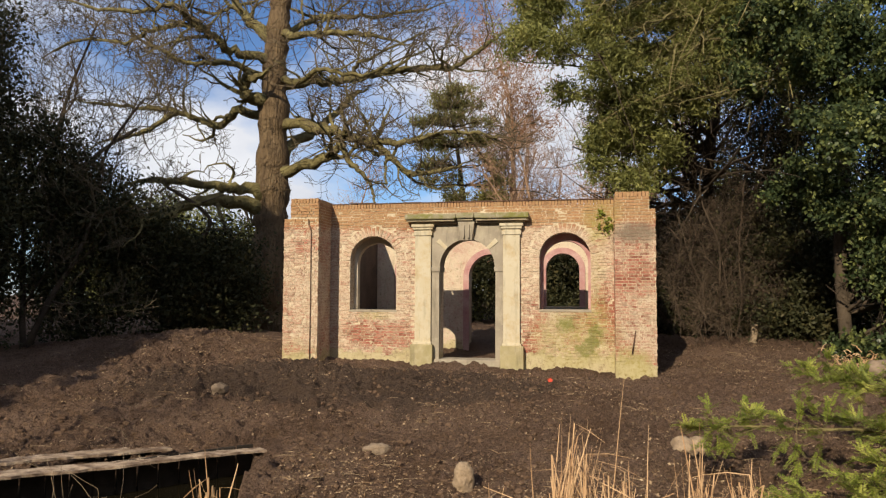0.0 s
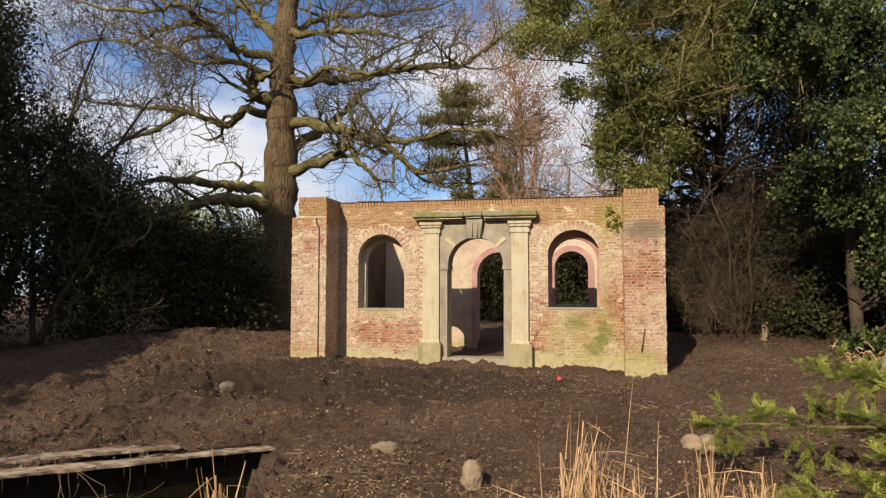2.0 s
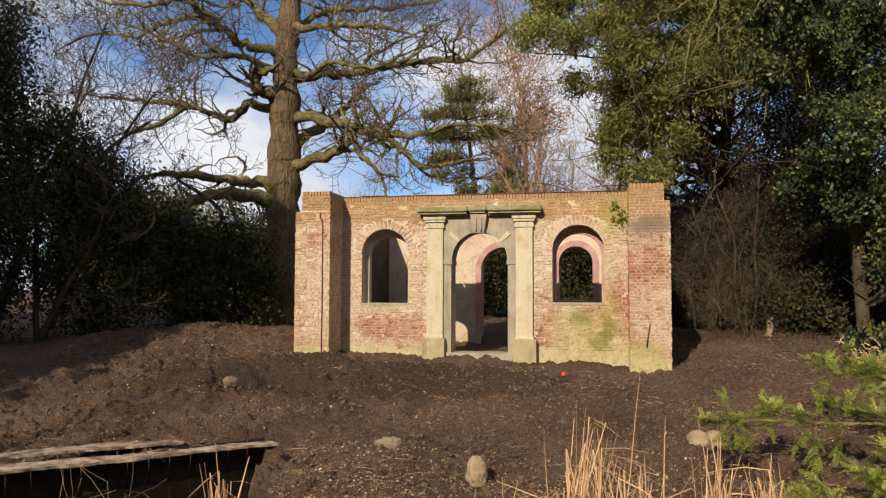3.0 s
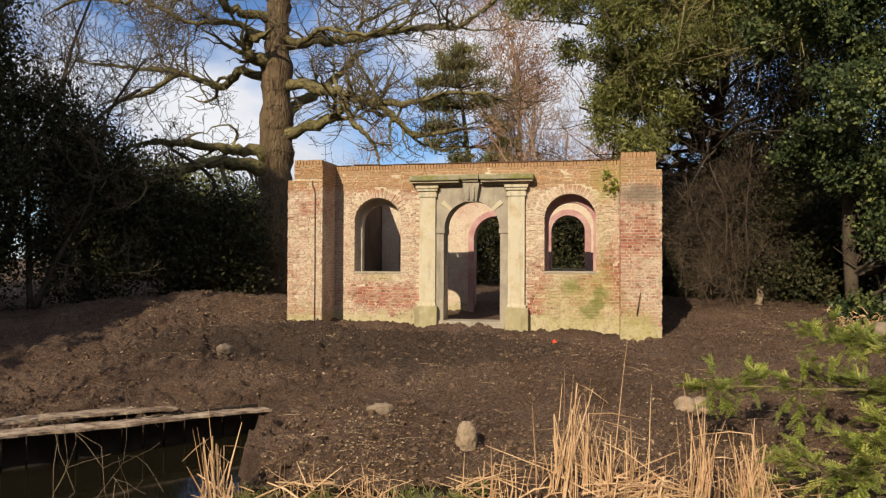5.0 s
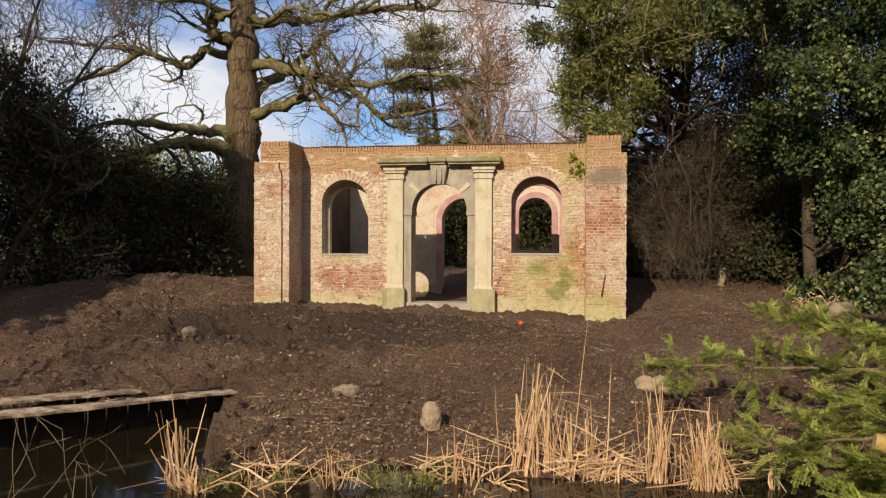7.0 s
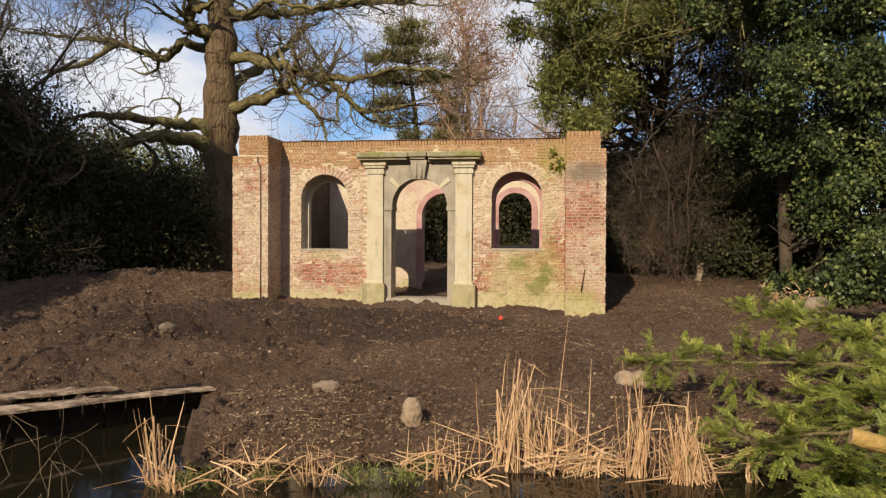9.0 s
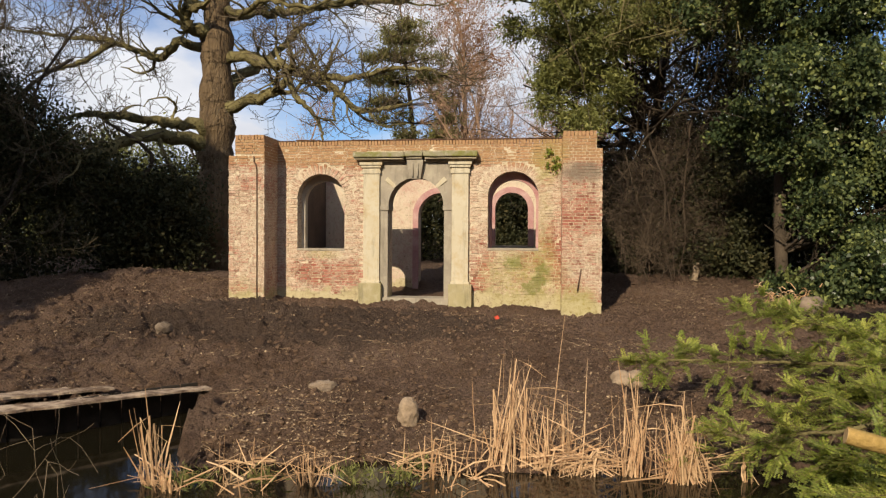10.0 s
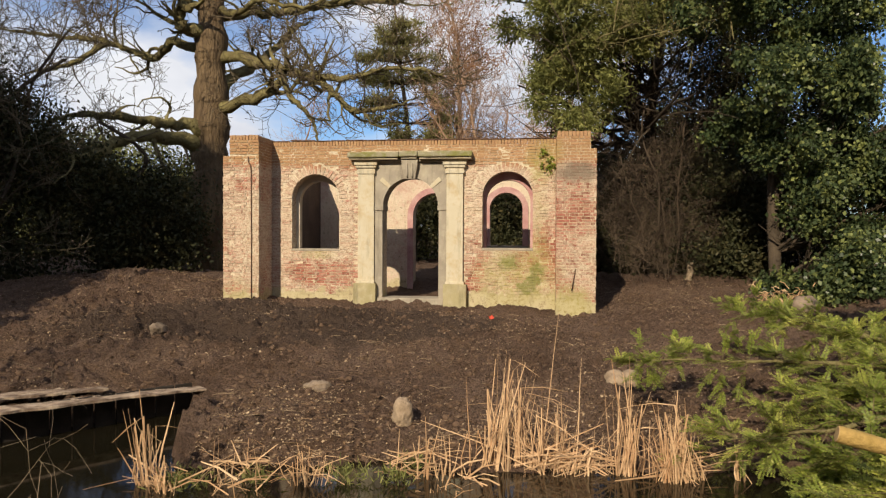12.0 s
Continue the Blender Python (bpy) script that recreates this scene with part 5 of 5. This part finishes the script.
def make_reeds(x, y, wide, deep, tall, count, seed, mess=0.3, flat=0.25, gather=0.0, lean=0.0):
    """Dead reeds: upright stalks, broken ones and fallen ones; gather draws their tops together."""
    g = random.Random(seed)
    root = thing("reed_clump", pose(x, y, WATER), "clump of dead straw-coloured reeds at the water's edge", "reeds", "reeds along the bank")
    bent = Vector((g.gauss(0, 0.05) + lean, g.gauss(0, 0.05), 0))
    for i in range(count):
        vs, fs = [], []
        a, rr = g.uniform(0, 2 * math.pi), math.sqrt(g.random())
        p = Vector((math.cos(a) * rr * wide, math.sin(a) * rr * deep, -0.08))
        face = Vector((g.gauss(0, 0.7), -1, g.gauss(0, 0.2)))
        w = 0.006 + 0.016 * g.random() ** 1.5
        if i >= count * flat:
            ln = tall * g.uniform(0.45, 1.0) * (1.1 - 0.3 * rr)
            d = Vector((g.gauss(0, 0.05 + 0.30 * mess * g.random()) - gather * p.x, g.gauss(0, 0.05 + 0.2 * mess), 1)).normalized() + bent
            if g.random() < 0.30 + mess * 0.5:
                q = p + d * ln * g.uniform(0.5, 0.95)
                way = Vector((g.gauss(0.15, 0.6), g.gauss(0, 0.4), g.uniform(-1.2, 0.1))).normalized()
                drop = ln * g.uniform(0.25, 0.65)
                blade(vs, fs, [p, p.lerp(q, 0.5) + Vector((g.gauss(0, 0.015), 0, 0)), q, q + way * drop * 0.45, q + way * drop + Vector((0, 0, -0.12 * drop))], [w, w, w * 0.85, w * 0.6, w * 0.2], face)
            else:
                q = p + d * ln
                blade(vs, fs, [p, p.lerp(q, 0.5) + Vector((g.gauss(0, 0.02), g.gauss(0, 0.02), 0)), q], [w, w * 0.9, w * 0.3], face)
            part("stalk", mesh_of("stalk", vs, fs, M_REED), None, root)
        else:
            ln = tall * g.uniform(0.45, 1.0)
            d = Vector((g.choice((-1, 1)) * g.uniform(0.5, 1.2), g.gauss(0, 0.35), g.uniform(-0.05, 0.55))).normalized()
            p.z = g.uniform(0.0, 0.20)
            blade(vs, fs, [p - d * ln * 0.3, p + d * ln * 0.2 + Vector((0, 0, g.uniform(0, 0.06))), p + d * ln * 0.7], [w, w, w * 0.5], face)
            part("fallen_stalk", mesh_of("fallen_stalk", vs, fs, M_REED), None, root)
    return root


make_reeds(1.20, 7.95, 0.28, 0.12, 1.58, 80, 1, 0.35, 0.04, 0.40, 0.03)
make_reeds(1.70, 7.90, 0.24, 0.14, 1.06, 44, 11, 0.5, 0.10)
make_reeds(1.90, 7.80, 0.44, 0.16, 0.72, 96, 2, 1.0, 0.45)
make_reeds(2.50, 7.68, 0.15, 0.08, 1.36, 44, 3, 0.5, 0.0, 0.9, 0.04)
make_reeds(2.98, 7.52, 0.30, 0.16, 1.12, 96, 4, 0.75, 0.10, 0.9, -0.10)
make_reeds(3.62, 7.45, 0.05, 0.04, 0.55, 9, 5, 0.1, 0.0)
make_reeds(0.45, 7.75, 0.44, 0.14, 0.85, 40, 6, 0.7, 0.45)
make_reeds(-0.80, 7.60, 0.20, 0.12, 0.64, 36, 7, 0.9, 0.15, -1.2)
make_reeds(-1.55, 7.70, 0.34, 0.16, 0.72, 26, 8, 0.8, 0.3)
make_reeds(-2.42, 7.62, 0.12, 0.10, 1.10, 26, 9, 0.4, 0.10, 0.0, -0.05)
make_reeds(-2.20, 7.45, 0.16, 0.12, 0.50, 30, 12, 1.0, 0.2)
make_reeds(-1.30, 7.30, 0.9, 0.14, 0.60, 20, 10, 1.0, 0.8)
make_reeds(0.90, 7.20, 0.7, 0.12, 0.42, 14, 13, 1.0, 0.6)


def single_reed(x, y, top, name="reed_stalk"):
    root = thing(name, pose(x, y, WATER), "single tall dead reed stalk leaning over the bank", "reed")
    vs, fs = [], []
    a, b = Vector((0, 0, -0.1)), Vector((top[0] - x, top[1] - y, top[2] - WATER))
    tube(vs, fs, [a, a.lerp(b, 0.4) + Vector((0.01, 0, 0)), a.lerp(b, 0.75), b], [0.008, 0.0065, 0.004, 0.0015], 5)
    part("stalk", mesh_of("stalk", vs, fs, M_REED), None, root)


single_reed(1.58, 7.85, (1.80, 7.9, 0.78))
single_reed(1.95, 7.75, (2.05, 7.9, 0.30))
single_reed(0.85, 7.8, (0.80, 7.8, 0.12))


def make_stone(name, x, y, size, seed, label, sink=0.25, turn=0.0, lobes=1, mat=None):
    """A lumpy field stone, half sunk in the soil."""
    bm = bmesh.new()
    for k in range(lobes):
        m = Matrix.Translation(((k - (lobes - 1) / 2) * size[0] * 0.9, 0, 0)) @ Matrix.Diagonal((size[0] / lobes ** 0.6, size[1], size[2], 1))
        bmesh.ops.create_icosphere(bm, subdivisions=4, radius=1.0, matrix=m)
    off = Vector((seed * 7.3, seed * 2.1, 0))
    for v in bm.verts:
        u = v.co.normalized()
        v.co *= 1 + 0.24 * noise.noise(u * 1.6 + off) + 0.10 * noise.noise(u * 4 + off) + 0.03 * noise.noise(u * 11 + off)
    for f in bm.faces:
        f.smooth = True
    me = bpy.data.meshes.new(name)
    bm.to_mesh(me)
    bm.free()
    me.materials.append(mat or M_ROCK)
    ob = tagged(new(name, me), label, "stone")
    ob.matrix_world = pose(x, y, float(rough_z(x, y)) + size[2] * (1 - 2 * sink) * 0.7, 0, 0, turn)
    return ob


make_stone("stone", 0.15, 9.20, (0.13, 0.12, 0.22), 1, "upright pear-shaped field stone on the bare bank", 0.2, 0, 1, M_TANROCK)
make_stone("stone", -1.02, 10.50, (0.20, 0.12, 0.09), 2, "flat brown field stone half sunk in soil", 0.3, 10)
make_stone("boulder", 3.36, 10.65, (0.24, 0.20, 0.17), 3, "pale rounded double boulder behind the reeds", 0.2, 5, 2, M_TANROCK)
make_stone("stone", 9.2, 16.2, (0.30, 0.24, 0.24), 4, "brown rounded stone at the edge of the clearing", 0.2)
make_stone("stone", -4.15, 13.6, (0.16, 0.12, 0.12), 5, "muddy stone lying in the dug soil", 0.2, 30)
make_stone("stone", 6.3, 14.6, (0.10, 0.08, 0.06), 6, "small pale stone on the bare soil", 0.2)


def scatter(name, count, seed, make, label, category, material, area):
    """Many small pieces strewn over the soil, as one object."""
    g = random.Random(seed)
    vs, fs = [], []
    at = np.array([area(g) for _ in range(count)])
    for (x, y), z in zip(at, rough_z(at[:, 0], at[:, 1])):
        make(g, vs, fs, Vector((x, y, z)))
    tagged(new(name, mesh_of(name, vs, fs, material)), label, category, kind="stuff")


def on_bank(g):
    while True:
        x, y = g.uniform(-9.5, 9.5), 8.3 + 13 * g.random() ** 1.7
        u, v = (Matrix.Rotation(-radians(TURN), 2) @ Vector((x - ORIGIN[0], y - ORIGIN[1])))
        if abs(u) < 4.35 and v > -1.0:
            continue
        if x < -2.2 and y < 10.9 + 0.86 * (x + 2.7):
            continue
        return x, y


def lump_shapes(n):
    """A few rounded lumps: corners and faces."""
    bm = bmesh.new()
    bmesh.ops.create_icosphere(bm, subdivisions=1, radius=1.0)
    base, faces = [v.co.copy() for v in bm.verts], [tuple(v.index for v in f.verts) for f in bm.faces]
    bm.free()
    g = random.Random(77)
    return [[c * g.uniform(0.65, 1.25) for c in base] for _ in range(n)], faces


LUMPS, LUMP_FACES = lump_shapes(12)


def clod(g, vs, fs, p):
    s = 0.006 + 0.042 * g.random() ** 4
    k = len(vs)
    a = g.uniform(0, 2 * math.pi)
    ca, sa, fx, fz = math.cos(a) * s, math.sin(a) * s, g.uniform(0.8, 1.5), g.uniform(0.7, 1.1) * s
    for q in g.choice(LUMPS):
        vs.append((p.x + (q.x * ca - q.y * sa) * fx, p.y + (q.x * sa + q.y * ca), p.z + q.z * fz))
    fs.extend(tuple(k + i for i in t) for t in LUMP_FACES)


def chip(g, vs, fs, p):
    s = g.uniform(0.006, 0.026)
    a = Vector((g.gauss(0, 1), g.gauss(0, 1), g.gauss(0, 0.35))).normalized() * s
    b = Vector((-a.y, a.x, g.gauss(0, 0.5) * s)) * g.uniform(0.25, 0.7)
    k = len(vs)
    p = p + Vector((0, 0, 0.012))
    vs.extend(tuple(q) for q in (p - a, p + b + Vector((0, 0, 0.004)), p + a, p - b))
    fs.append((k, k + 1, k + 2, k + 3))


def twig(g, vs, fs, p):
    ln = g.uniform(0.08, 0.35)
    a = g.uniform(0, 2 * math.pi)
    d = Vector((math.cos(a), math.sin(a), g.uniform(-0.05, 0.15)))
    tube(vs, fs, [p + Vector((0, 0, 0.015)), p + d * ln * 0.5 + Vector((g.gauss(0, 0.01), g.gauss(0, 0.01), 0.025)), p + d * ln + Vector((0, 0, 0.015))], [0.004, 0.004, 0.002], 3)


def litter_area(g):
    while True:
        x, y = on_bank(g)
        if vnoise(np.array([x * 0.8]), np.array([y * 0.8]), 44)[0] > g.uniform(-0.7, 0.6):
            return x, y


scatter("soil_clods", 24000, 1, clod, "crumbled clods of dark dug soil", "soil", M_CLOD, on_bank)
scatter("leaf_litter", 34000, 2, chip, "dry leaf fragments and wood chips on soil", "leaf litter", M_LITTER, litter_area)
scatter("fallen_twigs", 900, 3, twig, "small dry twigs strewn over the soil", "twigwork", M_LITTER, litter_area)


def spray(g, leaves, stems, p, d, ln, size):
    """A yew spray: a thin twig with two ranks of narrow leaves, as quads."""
    d = d.normalized()
    side = d.cross(Vector((g.gauss(0, 0.3), g.gauss(0, 0.3), 1))).normalized()
    n = int(ln / 0.014)
    end = p + d * ln + Vector((0, 0, -0.15 * ln))
    tube(*stems, [p, end], [0.0025, 0.001], 3, False)
    nrm = side.cross(d)
    for i in range(n):
        t = (i + 0.5) / n
        c = p.lerp(end, t)
        for s in (-1, 1):
            L = size * (1.0 - 0.45 * t) * g.uniform(0.75, 1.2)
            w = (side * s + d * g.uniform(0.4, 0.8) + nrm * g.uniform(-0.3, 0.4)).normalized()
            e = w.cross(nrm).normalized() * L * 0.17
            leaves.extend((tuple(c), tuple(c + w * L * 0.5 + e), tuple(c + w * L), tuple(c + w * L * 0.5 - e)))


def make_cut_yew():
    """Felled evergreen branches lying over the bank and the water."""
    root = thing("felled_branch", pose(4.6, 7.2, -0.8), "felled evergreen branches with bright green sprays over water", "branch")
    g = random.Random(9)
    leaves, stems, b = [], ([], []), Branches(10)
    mains = (
        (((6.6, 6.4, 0.1), (5.0, 6.6, 0.02), (4.2, 6.9, -0.25), (3.5, 7.3, -0.42)), 0.05, 56),
        (((6.4, 7.6, 0.2), (5.4, 8.2, 0.15), (4.4, 8.9, 0.08), (3.2, 9.2, 0.05)), 0.045, 60),
        (((6.8, 8.0, 0.1), (6.0, 9.0, 0.35), (5.6, 10.0, 0.45), (5.2, 10.9, 0.5)), 0.045, 60),
        (((6.8, 5.9, 0.1), (5.3, 6.0, 0.02), (4.5, 6.1, -0.15), (3.95, 6.2, -0.30)), 0.04, 66),
        (((7.2, 6.6, 0.3), (6.0, 7.0, 0.25), (5.2, 7.6, 0.0), (4.4, 7.9, -0.2)), 0.05, 60),
        (((6.2, 5.4, -0.2), (5.1, 5.4, -0.24), (4.3, 5.5, -0.36), (3.65, 5.6, -0.50)), 0.035, 60),
        (((8.0, 8.6, 0.2), (7.0, 9.4, 0.3), (6.4, 10.4, 0.25)), 0.04, 50),
        (((5.8, 5.0, -0.05), (4.8, 5.1, -0.14), (4.1, 5.2, -0.26), (3.5, 5.3, -0.42)), 0.03, 56),
    )
    for pts, r, count in mains:
        leaves, stems, b = [], ([], []), Branches(10 + count)
        p, rr = b.line(pts, r, 0.008, 6, 0.15)
        for _ in range(count):
            i = g.randint(2, len(p) - 1)
            d = (p[i] - p[i - 1]).normalized() * 0.5 + Vector((g.gauss(0, 0.8), g.gauss(0, 0.8), g.gauss(0.25, 0.45)))
            d.normalize()
            ln = g.uniform(0.22, 0.6)
            q = [p[i], p[i] + d * ln * 0.5, p[i] + d * ln + Vector((0, 0, -0.06))]
            tube(*stems, q, [0.005, 0.004, 0.002], 4, False)
            for _ in range(12):
                c = q[0].lerp(q[2], g.uniform(0.25, 1.0))
                spray(g, leaves, stems, c, d + Vector((g.gauss(0, 0.7), g.gauss(0, 0.7), g.gauss(0, 0.35))), g.uniform(0.12, 0.24), 0.052)
        branch = under(new("branch", mesh_of("branch", *b.thick, M_LIMB, True)), root)
        for nm, me in (("leafage", quads_mesh("leafage", np.array(leaves), 4, M_BRIGHT)), ("twigwork", mesh_of("twigwork", *stems, M_LIMB))):
            o = new(nm, me)
            o.parent = branch
            o.matrix_parent_inverse = (root.matrix_world @ branch.matrix_parent_inverse).inverted()
            tagged(o, kind="stuff")


make_cut_yew()


def make_log():
    """The sawn butt that sticks out of the felled branches."""
    root = thing("sawn_log", pose(3.6, 5.0, 0.1), "sawn log with a pale orange cut end among green sprays", "log")
    a, b = Vector((3.22, 5.15, 0.20)), Vector((4.3, 4.75, -0.06))
    vs, fs = [], []
    n = 8
    pts = [a.lerp(b, i / n) for i in range(n + 1)]
    tube(vs, fs, pts, [0.062 + 0.004 * math.sin(i * 2.3) for i in range(n + 1)], 14, False)
    under(new("bark", mesh_of("bark", vs, fs, M_LOG, True)), root)
    vs, fs = [], []
    d = (a - b).normalized()
    tube(vs, fs, [a - d * 0.01, a + d * 0.004], [0.060, 0.058], 14)
    tagged(under(new("cut_face", mesh_of("cut_face", vs, fs, M_CUT)), root), "pale sawn cut face")


make_log()


def make_bare_twigs():
    """Thin leafless shoots standing in the inlet."""
    for k, (x, y, d, ln) in enumerate(((-3.35, 5.9, (0.55, 0.2, 0.75), 1.1), (-2.75, 6.0, (-0.05, 0.1, 1), 0.75), (-3.5, 5.7, (0.3, 0.3, 0.5), 0.9), (-2.2, 6.0, (-0.75, 0.2, 0.42), 0.8), (-3.0, 5.5, (0.5, 0.1, 0.35), 0.7))):
        root = thing("bare_shoot", pose(x, y, WATER), "thin leafless grey shoot rising from the water", "twig")
        b = Branches(90 + k, 0.0018)
        b.grow(Vector((x, y, WATER - 0.05)), Vector(d), ln, 0.0065, 2, 0.03, 0.13, (2, 3), 0.6)
        wood(b, root, M_HAZE, M_HAZE, "stem", "stem")


make_bare_twigs()


def make_tufts():
    """Green weeds between the reeds and on the bank."""
    for k, (x, y, s, n) in enumerate(((-0.45, 7.65, 0.16, 260), (-2.05, 7.5, 0.18, 280), (-1.35, 7.6, 0.14, 200), (0.05, 7.55, 0.12, 140), (0.25, 8.05, 0.12, 140), (3.5, 7.8, 0.12, 160), (-8.6, 12.0, 0.16, 200))):
        z = max(WATER, float(ground_z(x, y)))
        ob = new("weed_tuft", quads_mesh("weed_tuft", leaf_quads(clumps([(x, y, z + s * 0.3, s * 1.6, s, s * 0.6)], n // 10, 10, 0.05, 200 + k, 0.1), 0.09, k, 0.16, 0.8, -1.0), 4, M_YEW))
        tagged(ob, "low tuft of green weeds at the water's edge", "weeds", kind="stuff")


make_tufts()


def make_heap():
    """A heap of dry cut fronds under the ivy."""
    root = thing("frond_heap", pose(9.3, 17.2, 0), "heap of dry yellow-brown cut fronds below the ivy", "plant litter")
    g = random.Random(17)
    vs, fs = [], []
    z = float(ground_z(9.3, 17.2))
    for _ in range(110):
        p = Vector((9.3 + g.gauss(0, 0.28), 17.2 + g.gauss(0, 0.25), z + abs(g.gauss(0, 0.18))))
        d = Vector((g.gauss(0, 1), g.gauss(0, 1), g.gauss(0.2, 0.5))).normalized() * g.uniform(0.12, 0.30)
        tube(vs, fs, [p, p + d * 0.5 + Vector((0, 0, 0.05)), p + d], [0.012, 0.010, 0.004], 3)
    tagged(under(new("frond_litter", mesh_of("frond_litter", vs, fs, M_REED)), root), kind="stuff")


make_heap()

# ---- small things on and by the walls ----
ivy = new("wall_ivy", quads_mesh("wall_ivy", leaf_quads(clumps([(3.22, -0.06, 3.22, 0.20, 0.05, 0.30), (3.1, -0.04, 3.55, 0.14, 0.04, 0.18)], 16, 10, 0.05, 301, 0.0), 0.065, 302, 0.75), 4, M_BRIGHT))
ivy.matrix_world = B
tagged(ivy, "sprig of green ivy growing in the wall corner", "ivy")


def rod(name, pts, r, label, material=M_IRON):
    vs, fs = [], []
    tube(vs, fs, [Vector(p) for p in pts], [r] * len(pts), 8)
    ob = tagged(new(name, mesh_of(name, vs, fs, material, True)), label, "rod")
    ob.matrix_world = B
    return ob


# dark tube added in place of the thin dark gap up the pier
rod("iron_rod", ((-3.55, -0.925, -0.2), (-3.55, -0.925, 1.5), (-3.555, -0.925, 3.1), (-3.575, -0.935, 3.22), (-3.62, -0.93, 3.28), (-3.62, -0.93, 3.40)), 0.013, "thin dark tube standing in for the gap up the pier")
rod("iron_bar", ((3.72, -0.96, 0.42), (3.80, -0.915, 0.90)), 0.014, "short rusty iron bar leaning on the pier")


def make_scrap():
    g = random.Random(8)
    x, y = 2.12, 15.9
    z = float(rough_z(x, y))
    bm = bmesh.new()
    bmesh.ops.create_grid(bm, x_segments=8, y_segments=5, size=1.0, matrix=Matrix.Diagonal((0.045, 0.055, 1, 1)))
    for v in bm.verts:
        v.co.z = 0.05 + 0.05 * noise.noise(v.co * 14) + 0.6 * v.co.y
    bmesh.ops.solidify(bm, geom=bm.faces[:], thickness=0.004)
    ob = part("plastic_scrap", bm, M_RED)
    ob.matrix_world = pose(x, y, z, 0, 0, 20)
    tagged(ob, "crumpled scrap of orange-red plastic on the soil", "litter")


make_scrap()
